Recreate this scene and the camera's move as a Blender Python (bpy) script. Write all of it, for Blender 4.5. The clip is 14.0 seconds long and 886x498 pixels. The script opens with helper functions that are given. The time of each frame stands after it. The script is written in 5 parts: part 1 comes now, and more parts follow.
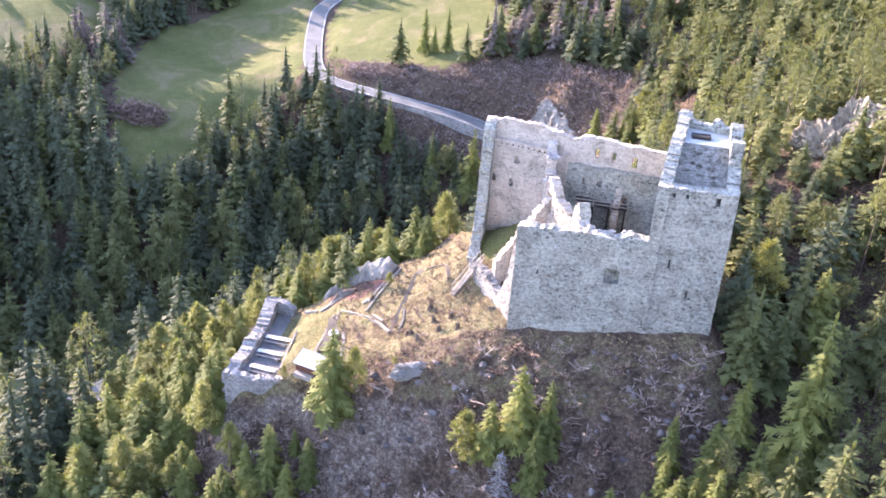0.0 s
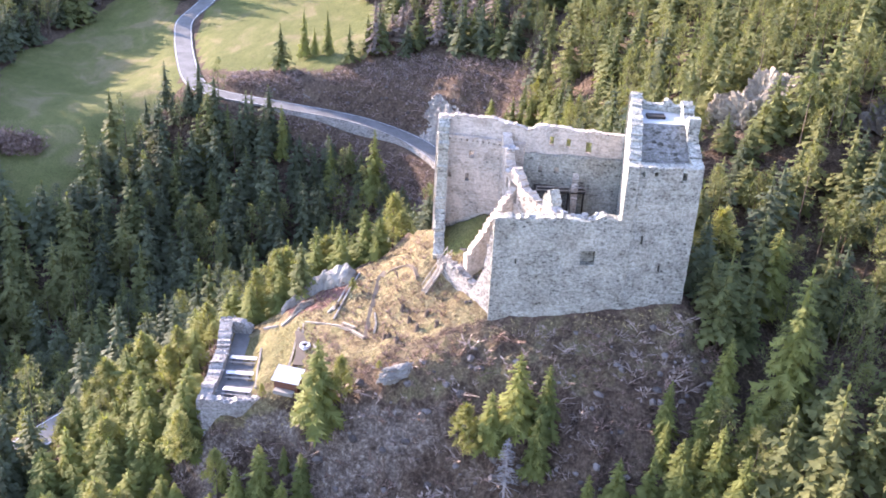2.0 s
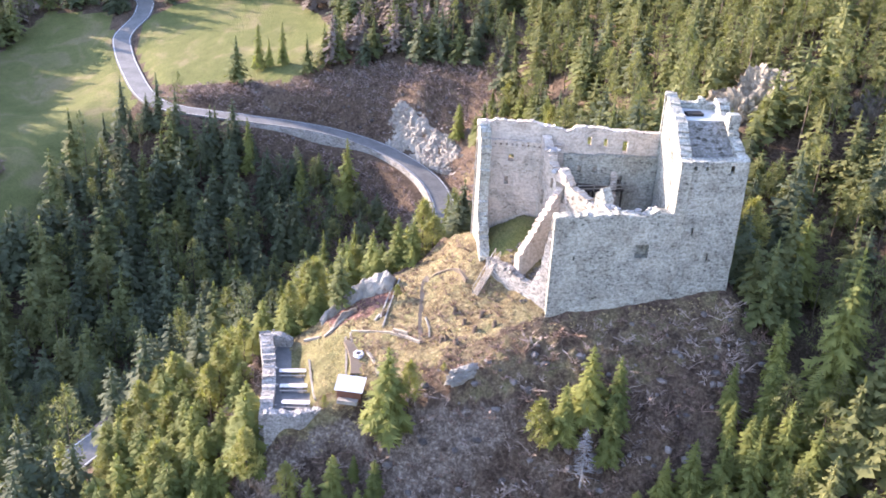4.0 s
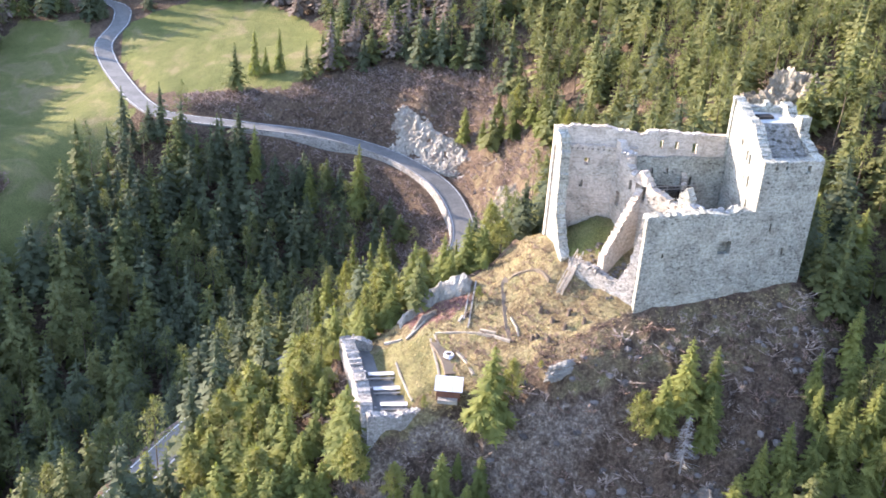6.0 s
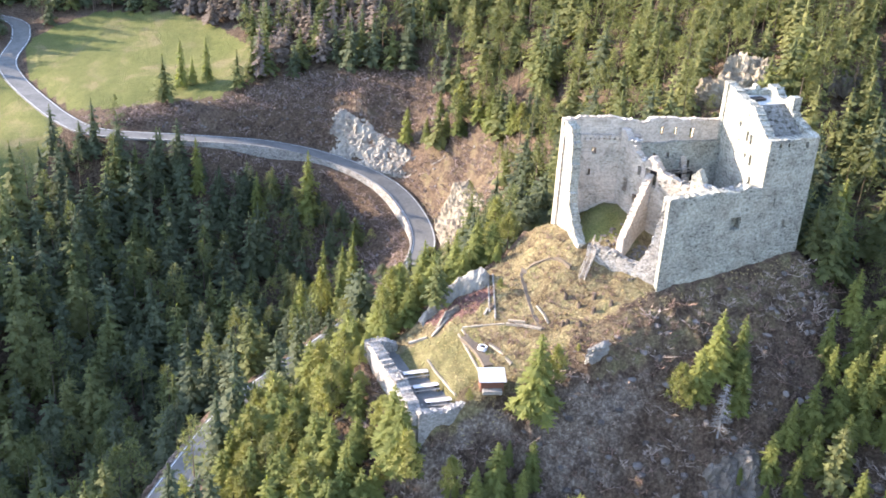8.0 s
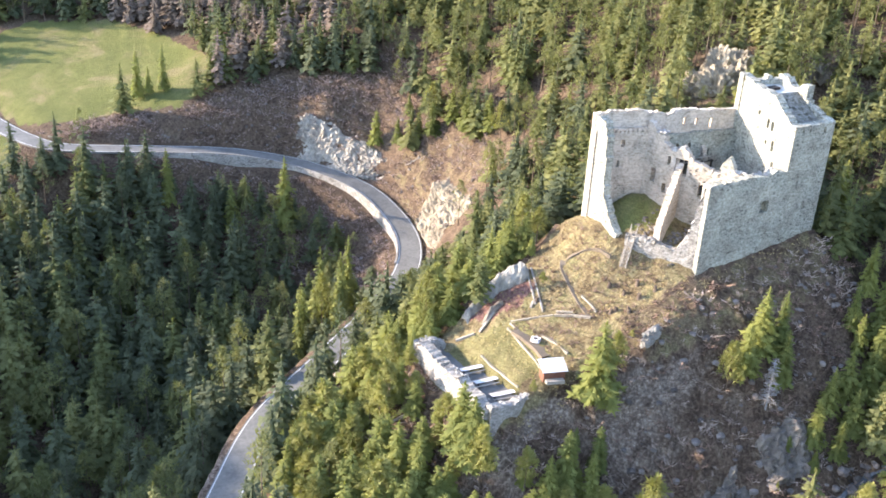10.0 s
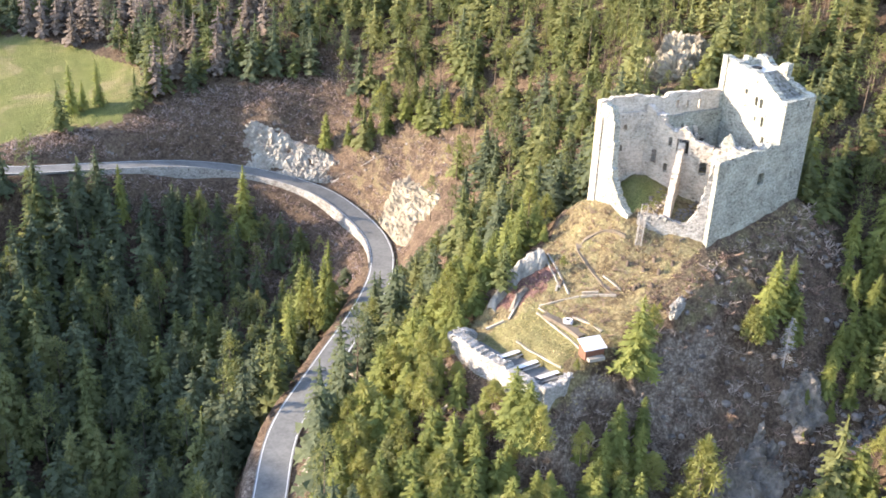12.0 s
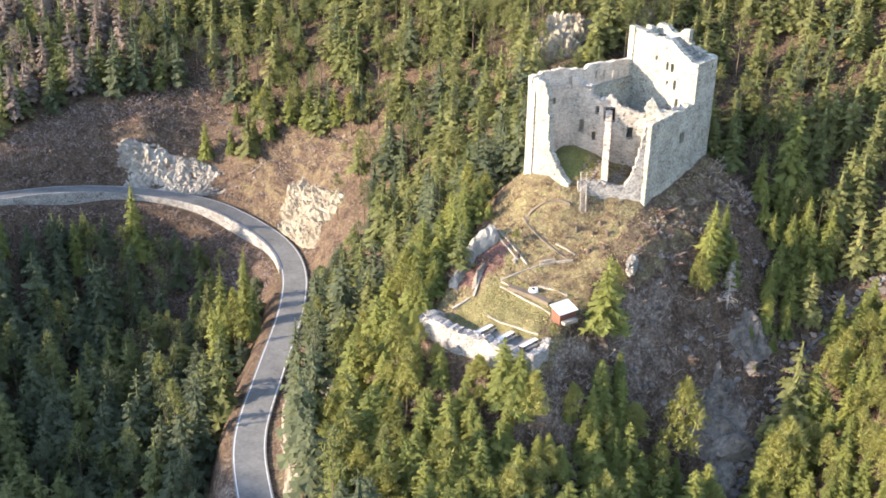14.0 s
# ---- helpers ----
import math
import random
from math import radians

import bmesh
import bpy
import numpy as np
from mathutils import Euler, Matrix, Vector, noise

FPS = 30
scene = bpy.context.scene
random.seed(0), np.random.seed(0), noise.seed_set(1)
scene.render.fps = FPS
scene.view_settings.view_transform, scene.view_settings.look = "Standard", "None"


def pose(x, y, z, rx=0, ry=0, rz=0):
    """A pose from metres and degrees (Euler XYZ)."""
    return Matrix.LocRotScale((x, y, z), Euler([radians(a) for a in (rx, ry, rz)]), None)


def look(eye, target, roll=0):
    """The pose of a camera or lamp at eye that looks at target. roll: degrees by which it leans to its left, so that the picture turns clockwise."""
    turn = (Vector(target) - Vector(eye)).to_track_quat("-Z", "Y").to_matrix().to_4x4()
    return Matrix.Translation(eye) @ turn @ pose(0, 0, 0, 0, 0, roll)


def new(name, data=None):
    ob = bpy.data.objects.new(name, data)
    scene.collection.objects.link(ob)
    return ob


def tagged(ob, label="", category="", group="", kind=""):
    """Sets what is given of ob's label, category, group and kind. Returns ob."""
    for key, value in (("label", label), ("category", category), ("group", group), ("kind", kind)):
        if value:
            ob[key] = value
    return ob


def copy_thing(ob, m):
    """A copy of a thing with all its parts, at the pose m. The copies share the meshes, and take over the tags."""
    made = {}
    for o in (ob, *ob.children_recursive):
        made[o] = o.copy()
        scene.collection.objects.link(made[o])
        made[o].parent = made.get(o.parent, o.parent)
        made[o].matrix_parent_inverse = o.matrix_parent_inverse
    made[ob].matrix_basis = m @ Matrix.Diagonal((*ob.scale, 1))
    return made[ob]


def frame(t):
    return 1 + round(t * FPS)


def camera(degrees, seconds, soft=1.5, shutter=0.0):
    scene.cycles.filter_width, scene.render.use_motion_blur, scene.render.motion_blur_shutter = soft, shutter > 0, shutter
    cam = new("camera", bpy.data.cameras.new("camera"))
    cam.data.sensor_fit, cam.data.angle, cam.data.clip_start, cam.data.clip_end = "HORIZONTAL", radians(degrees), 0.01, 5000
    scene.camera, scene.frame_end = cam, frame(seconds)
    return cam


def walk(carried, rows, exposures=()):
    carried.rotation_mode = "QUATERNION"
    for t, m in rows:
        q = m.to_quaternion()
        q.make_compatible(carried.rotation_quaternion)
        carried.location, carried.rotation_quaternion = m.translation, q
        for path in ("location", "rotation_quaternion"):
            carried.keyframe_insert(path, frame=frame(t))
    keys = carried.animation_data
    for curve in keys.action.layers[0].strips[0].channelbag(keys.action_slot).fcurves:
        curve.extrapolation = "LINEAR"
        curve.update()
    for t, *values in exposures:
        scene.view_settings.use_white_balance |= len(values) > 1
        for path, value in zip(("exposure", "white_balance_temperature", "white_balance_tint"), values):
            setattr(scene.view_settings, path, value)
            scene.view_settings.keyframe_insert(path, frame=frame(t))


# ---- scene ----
cam = camera(48.60, 14.0, soft=1.75)
PATH = (
    (0, (6.74, -113.62, 67.40), (-5.859, -24.995, 22.835), 4.43),
    (0.5, (3.27, -114.12, 66.86), (-4.452, -24.772, 22.612), 3.82),
    (1, (-0.93, -114.87, 66.44), (-0.898, -25.027, 22.536), 2.59),
    (1.5, (-5.86, -115.52, 66.57), (-4.025, -25.649, 22.761), 2.78),
    (2, (-10.82, -115.99, 66.89), (-7.508, -26.165, 23.077), 2.98),
    (2.5, (-16.18, -116.24, 67.16), (-11.176, -26.471, 23.378), 3.11),
    (5, (-47.63, -117.49, 66.92), (-27.385, -29.136, 24.686), 3.21),
    (5.5, (-54.18, -117.18, 67.42), (-32.730, -29.117, 25.176), 3.57),
    (6, (-60.51, -116.53, 67.97), (-37.279, -28.953, 25.664), 3.75),
    (6.5, (-67.33, -115.65, 68.48), (-41.088, -28.936, 26.153), 3.66),
    (7, (-74.01, -114.53, 68.55), (-44.937, -28.650, 26.361), 3.66),
    (7.5, (-80.23, -113.03, 67.88), (-46.867, -28.528, 26.088), 3.46),
    (10, (-111.71, -101.25, 66.55), (-63.400, -23.780, 25.753), 3.42),
    (10.5, (-118.01, -98.20, 66.37), (-66.463, -22.751, 25.751), 3.15),
    (11, (-124.06, -95.01, 66.02), (-69.474, -21.635, 25.578), 2.89),
    (11.5, (-130.68, -91.45, 65.95), (-73.547, -19.962, 25.628), 2.95),
    (12, (-136.53, -87.99, 65.37), (-76.409, -18.838, 25.325), 2.65),
    (12.5, (-141.10, -85.08, 63.30), (-76.828, -19.259, 24.105), 1.80),
    (13, (-146.03, -79.83, 61.65), (-76.456, -19.407, 22.821), 1.11),
    (13.5, (-151.64, -74.80, 60.93), (-78.485, -18.622, 22.308), 0.73),
    (14, (-157.28, -69.87, 60.47), (-82.726, -15.348, 22.138), 1.01),
)
LIGHT_KEYS = ((0, 3.05, 6430, 34), (2.5, 2.9, 6480, 32), (5, 2.81, 6540, 26), (7.5, 2.72, 6600, 20), (12, 2.68, 6900, 17), (14, 2.43, 7000, 17))
walk(cam, [(t, look(eye, target, roll)) for t, eye, target, roll in PATH], LIGHT_KEYS)

# ---- world, sun ----
SUN_TO = Vector((-0.80, 0.60, 0.0)).normalized()
SUN_ELEV = radians(17.0)
SUN_DIR = Vector((SUN_TO.x * math.cos(SUN_ELEV), SUN_TO.y * math.cos(SUN_ELEV), math.sin(SUN_ELEV)))
world = bpy.data.worlds.new("world")
scene.world = world
world.use_nodes = True
wn = world.node_tree
sky = wn.nodes.new("ShaderNodeTexSky")
sky.sky_type = "NISHITA"
sky.sun_disc = False
sky.sun_elevation = SUN_ELEV
sky.sun_rotation = math.atan2(SUN_TO.x, SUN_TO.y)
sky.altitude = 1100
wn.links.new(sky.outputs[0], wn.nodes["Background"].inputs[0])
wn.nodes["Background"].inputs[1].default_value = 0.15
sun_data = bpy.data.lights.new("sun", "SUN")
sun_data.energy = 2.9
sun_data.angle = radians(0.53)
sun_data.color = (1.0, 0.9, 0.74)
sun = new("sun", sun_data)
sun.matrix_world = look(SUN_DIR * 300, (0, 0, 0))

# ---- materials ----
def ramp_node(nt, stops):
    r = nt.nodes.new("ShaderNodeValToRGB")
    els = r.color_ramp.elements
    while len(els) < len(stops):
        els.new(0.5)
    for e, (p, c) in zip(els, stops):
        e.position, e.color = p, (*c, 1)
    return r


def noise_node(nt, scale, detail=5, rough=0.6, vec=None, dist=0.0):
    n = nt.nodes.new("ShaderNodeTexNoise")
    n.inputs["Scale"].default_value = scale
    n.inputs["Detail"].default_value = detail
    n.inputs["Roughness"].default_value = rough
    n.inputs["Distortion"].default_value = dist
    if vec:
        nt.links.new(vec, n.inputs["Vector"])
    return n


def mix_node(nt, fac, a, b, mode="MIX"):
    m = nt.nodes.new("ShaderNodeMix")
    m.data_type, m.blend_type = "RGBA", mode
    for sock, v in ((m.inputs[0], fac), (m.inputs[6], a), (m.inputs[7], b)):
        if isinstance(v, (int, float)):
            sock.default_value = v
        elif isinstance(v, tuple):
            sock.default_value = (*v, 1)
        else:
            nt.links.new(v, sock)
    return m.outputs[2]


def base_mat(name, rough=0.9, spec=0.2):
    m = bpy.data.materials.new(name)
    m.use_nodes = True
    b = m.node_tree.nodes["Principled BSDF"]
    b.inputs["Roughness"].default_value = rough
    b.inputs["Specular IOR Level"].default_value = spec
    return m, m.node_tree, b


def coords(nt):
    g = nt.nodes.new("ShaderNodeNewGeometry")
    return g.outputs["Position"]


def bump(nt, bsdf, height, strength, dist):
    b = nt.nodes.new("ShaderNodeBump")
    b.inputs["Strength"].default_value = strength
    b.inputs["Distance"].default_value = dist
    nt.links.new(height, b.inputs["Height"])
    nt.links.new(b.outputs[0], bsdf.inputs["Normal"])


def plain_mat(name, c1, c2, scale=2.0, rough=0.85, bump_s=0.3, bump_d=0.05, random_by=None, spec=0.2, metal=0.0):
    """Two-tone noise at two scales, with bump; random_by 'object' or 'island' shifts the tone."""
    m, nt, b = base_mat(name, rough, spec)
    b.inputs["Metallic"].default_value = metal
    p = coords(nt)
    n1, n2 = noise_node(nt, scale, 6, 0.65, p), noise_node(nt, scale * 0.17, 3, 0.5, p)
    add = nt.nodes.new("ShaderNodeMath")
    add.operation = "ADD"
    nt.links.new(n1.outputs["Fac"], add.inputs[0])
    nt.links.new(n2.outputs["Fac"], add.inputs[1])
    out = add.outputs[0]
    if random_by:
        step = 0.55 if random_by == "tree" else 0.8
        if random_by == "tree":
            tone = nt.nodes.new("ShaderNodeAttribute")
            tone.attribute_name = "tone"
            blend = nt.nodes.new("ShaderNodeMix")
            blend.inputs[0].default_value = 0.25
            nt.links.new(tone.outputs["Fac"], blend.inputs[2])
            nt.links.new(nt.nodes.new("ShaderNodeNewGeometry").outputs["Random Per Island"], blend.inputs[3])
            src = blend.outputs[0]
        else:
            src = nt.nodes.new("ShaderNodeObjectInfo").outputs["Random"] if random_by == "object" else nt.nodes.new("ShaderNodeNewGeometry").outputs["Random Per Island"]
        ma = nt.nodes.new("ShaderNodeMath")
        ma.operation = "MULTIPLY_ADD"
        ma.inputs[1].default_value = step
        nt.links.new(src, ma.inputs[0])
        nt.links.new(out, ma.inputs[2])
        sc = nt.nodes.new("ShaderNodeMath")
        sc.operation = "MULTIPLY"
        sc.inputs[1].default_value = 0.72
        nt.links.new(ma.outputs[0], sc.inputs[0])
        out = sc.outputs[0]
    half = nt.nodes.new("ShaderNodeMath")
    half.operation = "MULTIPLY"
    half.inputs[1].default_value = 0.5
    nt.links.new(out, half.inputs[0])
    r = ramp_node(nt, [(0.3, c1), (0.7, c2)])
    nt.links.new(half.outputs[0], r.inputs[0])
    nt.links.new(r.outputs[0], b.inputs["Base Color"])
    if bump_s:
        bump(nt, b, n1.outputs["Fac"], bump_s, bump_d)
    return m


def stone_mat(name, light, dark, plaster, plaster_amount=0.5, stone=2.4, grain=0.85):
    """Rubble masonry with mortar, stains and remains of plaster."""
    m, nt, b = base_mat(name, 0.92, 0.15)
    p = coords(nt)
    warp = noise_node(nt, 1.7, 3, 0.5, p)
    addv = nt.nodes.new("ShaderNodeVectorMath")
    addv.operation = "MULTIPLY_ADD"
    nt.links.new(warp.outputs["Color"], addv.inputs[0])
    addv.inputs[1].default_value = (0.3, 0.3, 0.3)
    sc = nt.nodes.new("ShaderNodeVectorMath")
    sc.operation = "MULTIPLY"
    nt.links.new(p, sc.inputs[0])
    sc.inputs[1].default_value = (1, 1, 1.7)
    nt.links.new(sc.outputs[0], addv.inputs[2])
    v1 = nt.nodes.new("ShaderNodeTexVoronoi")
    v1.inputs["Scale"].default_value = stone
    nt.links.new(addv.outputs[0], v1.inputs["Vector"])
    v2 = nt.nodes.new("ShaderNodeTexVoronoi")
    v2.feature = "DISTANCE_TO_EDGE"
    v2.inputs["Scale"].default_value = stone
    nt.links.new(addv.outputs[0], v2.inputs["Vector"])
    hsv = nt.nodes.new("ShaderNodeSeparateColor")
    nt.links.new(v1.outputs["Color"], hsv.inputs[0])
    tone = ramp_node(nt, [(0.0, tuple(0.5 * c for c in dark)), (0.13, dark), (0.36, tuple(0.6 * a + 0.4 * c for a, c in zip(light, dark))), (1.0, light)])
    nt.links.new(hsv.outputs[0], tone.inputs[0])
    gap = ramp_node(nt, [(0.03, (0, 0, 0)), (0.16, (1, 1, 1))])
    nt.links.new(v2.outputs["Distance"], gap.inputs[0])
    mortar = tuple(0.8 * a for a in plaster)
    col = mix_node(nt, gap.outputs[0], mortar, tone.outputs[0])
    big = noise_node(nt, 0.22, 6, 0.62, p)
    pr = ramp_node(nt, [(0.62 - 0.3 * plaster_amount, (0, 0, 0)), (0.72 - 0.3 * plaster_amount, (0.75, 0.75, 0.75))])
    nt.links.new(big.outputs["Fac"], pr.inputs[0])
    col = mix_node(nt, pr.outputs[0], col, plaster)
    stain = noise_node(nt, 0.38, 8, 0.72, p, 0.8)
    sr = ramp_node(nt, [(0.34, (0.6, 0.575, 0.55)), (0.58, (1, 1, 1))])
    nt.links.new(stain.outputs["Fac"], sr.inputs[0])
    col = mix_node(nt, 0.8, col, sr.outputs[0], "MULTIPLY")
    lay = nt.nodes.new("ShaderNodeVectorMath")
    lay.operation = "MULTIPLY"
    nt.links.new(addv.outputs[0], lay.inputs[0])
    lay.inputs[1].default_value = (0.35, 0.35, 2.6)
    course = noise_node(nt, 1.0, 4, 0.7, lay.outputs[0])
    cr = ramp_node(nt, [(0.38, (0.68, 0.67, 0.65)), (0.6, (1.08, 1.08, 1.08))])
    nt.links.new(course.outputs["Fac"], cr.inputs[0])
    col = mix_node(nt, 0.45, col, cr.outputs[0], "MULTIPLY")
    fine = noise_node(nt, 2.6, 7, 0.78, p)
    fr = ramp_node(nt, [(0.36, (0.4, 0.39, 0.37)), (0.5, (0.95, 0.95, 0.94)), (0.62, (1.25, 1.25, 1.24))])
    nt.links.new(fine.outputs["Fac"], fr.inputs[0])
    col = mix_node(nt, grain, col, fr.outputs[0], "MULTIPLY")
    nt.links.new(col, b.inputs["Base Color"])
    hm = nt.nodes.new("ShaderNodeMath")
    hm.operation = "MULTIPLY_ADD"
    nt.links.new(gap.outputs[0], hm.inputs[0])
    hm.inputs[1].default_value = 0.8
    nt.links.new(fine.outputs["Fac"], hm.inputs[2])
    bump(nt, b, hm.outputs[0], 0.7, 0.12)
    return m


M_STONE = stone_mat("rubble_masonry", (0.46, 0.46, 0.4), (0.23, 0.232, 0.203), (0.525, 0.515, 0.445), 0.4, 2.3)
M_STONE_IN = stone_mat("plastered_masonry", (0.54, 0.5, 0.435), (0.2, 0.185, 0.16), (0.66, 0.57, 0.485), 0.75, 2.0, 0.5)
M_ROCK_TAN = plain_mat("tan_roadside_rock", (0.085, 0.07, 0.054), (0.44, 0.38, 0.285), 1.1, 0.92, 1.0, 0.5)
M_GRAVEL = plain_mat("grey_gravel", (0.1, 0.098, 0.095), (0.19, 0.187, 0.18), 2.5, 0.92, 0.3, 0.03)
M_PATH = plain_mat("trodden_grey_path", (0.1, 0.08, 0.062), (0.2, 0.16, 0.12), 2.0, 0.95, 0.4, 0.05)
M_WATER = plain_mat("grey_blue_stream", (0.02, 0.026, 0.032), (0.13, 0.15, 0.17), 1.2, 0.45, 0.5, 0.05, None, 0.3)
M_STONE_LOW = stone_mat("terrace_masonry", (0.46, 0.44, 0.415), (0.22, 0.21, 0.2), (0.46, 0.435, 0.405), 0.5, 2.4)
M_LOOSE = plain_mat("loose_stone", (0.17, 0.162, 0.155), (0.44, 0.42, 0.395), 5.0, 0.92, 0.6, 0.06, "island")
M_RUBBLE = plain_mat("brown_grey_rubble", (0.06, 0.05, 0.045), (0.24, 0.21, 0.19), 4.0, 0.92, 0.6, 0.06, "island")
M_TERRACE = plain_mat("weathered_pale_screed", (0.3, 0.31, 0.3), (0.58, 0.58, 0.55), 0.8, 0.8, 0.15, 0.02)
M_ROOFSLAB = stone_mat("grey_mortar_roof", (0.33, 0.32, 0.3), (0.13, 0.125, 0.1), (0.3, 0.285, 0.25), 0.3, 1.6)
M_DARK = plain_mat("dark_timber", (0.02, 0.017, 0.015), (0.06, 0.05, 0.042), 4.0, 0.8, 0.3, 0.03)
M_WOOD = plain_mat("weathered_wood", (0.18, 0.16, 0.14), (0.42, 0.38, 0.33), 4.0, 0.8, 0.3, 0.02)
M_WOOD_RED = plain_mat("red_brown_boards", (0.11, 0.05, 0.034), (0.22, 0.1, 0.066), 3.0, 0.75, 0.3, 0.02)
M_ROOF = plain_mat("grey_white_roofing", (0.5, 0.49, 0.5), (0.72, 0.7, 0.71), 1.5, 0.6, 0.1, 0.01)
M_LOG = plain_mat("pale_barkless_log", (0.17, 0.145, 0.115), (0.42, 0.37, 0.3), 3.0, 0.8, 0.3, 0.03)
M_ASPHALT = plain_mat("grey_asphalt", (0.1, 0.099, 0.095), (0.215, 0.212, 0.2), 1.5, 0.85, 0.15, 0.01)
M_LINE = plain_mat("white_road_paint", (0.4, 0.4, 0.39), (0.66, 0.66, 0.64), 2.0, 0.7, 0.0)
M_LARCH = plain_mat("leafless_larch_twigs", (0.1, 0.08, 0.064), (0.29, 0.22, 0.175), 0.8, 0.9, 0.0, 0.0, "tree")
M_ROCK = plain_mat("grey_limestone", (0.055, 0.047, 0.04), (0.29, 0.25, 0.21), 1.3, 0.92, 1.0, 0.5)
M_ROCK_PALE = plain_mat("pale_cut_limestone", (0.12, 0.105, 0.088), (0.48, 0.44, 0.375), 0.9, 0.9, 1.0, 0.6)
M_ROCK_GREY = plain_mat("weathered_grey_rock", (0.1, 0.094, 0.082), (0.4, 0.375, 0.33), 1.1, 0.92, 1.0, 0.4)
M_BARK = plain_mat("conifer_bark", (0.06, 0.045, 0.035), (0.16, 0.12, 0.09), 5.0, 0.9, 0.5, 0.04)
M_DEAD = plain_mat("bleached_dead_wood", (0.2, 0.19, 0.185), (0.42, 0.4, 0.385), 5.0, 0.9, 0.4, 0.03)
M_TWIG = plain_mat("bare_brown_twigs", (0.11, 0.078, 0.062), (0.47, 0.365, 0.295), 0.35, 0.9, 0.0, 0.0, "island")
M_TWIG_RED = plain_mat("red_brown_twigs", (0.075, 0.048, 0.037), (0.33, 0.22, 0.165), 0.35, 0.9, 0.0, 0.0, "island")
M_SCRUB = plain_mat("mauve_brown_scrub", (0.12, 0.085, 0.075), (0.4, 0.3, 0.26), 0.35, 0.9, 0.0, 0.0, "island")
M_GRASS_TUFT = plain_mat("dry_straw_tufts", (0.25, 0.18, 0.08), (0.5, 0.4, 0.2), 0.5, 0.9, 0.0, 0.0, "island")


def leaf_mat(name, c1, c2, by):
    m = plain_mat(name, c1, c2, 0.8, 0.75, 0.0, 0.0, by, 0.15)
    nt = m.node_tree
    b = nt.nodes["Principled BSDF"]
    tr = nt.nodes.new("ShaderNodeBsdfTranslucent")
    src = b.inputs["Base Color"].links[0].from_socket
    warm = mix_node(nt, 1.0, src, (1.6, 1.75, 0.85), "MULTIPLY")
    nt.links.new(warm, tr.inputs["Color"])
    ms = nt.nodes.new("ShaderNodeMixShader")
    ms.inputs[0].default_value = 0.28
    nt.links.new(b.outputs[0], ms.inputs[1])
    nt.links.new(tr.outputs[0], ms.inputs[2])
    nt.links.new(ms.outputs[0], nt.nodes["Material Output"].inputs["Surface"])
    return m


M_SPRUCE = leaf_mat("spruce_needles", (0.1, 0.118, 0.038), (0.225, 0.232, 0.07), "object")
M_PINE = leaf_mat("pine_needles", (0.145, 0.15, 0.052), (0.285, 0.275, 0.095), "object")
M_FOREST = leaf_mat("forest_needles", (0.08, 0.094, 0.038), (0.2, 0.205, 0.08), "tree")
M_FOREST_DARK = leaf_mat("dark_forest_needles", (0.058, 0.072, 0.044), (0.14, 0.155, 0.085), "tree")
M_FOREST_OLIVE = leaf_mat("olive_forest_needles", (0.105, 0.114, 0.046), (0.235, 0.23, 0.095), "tree")


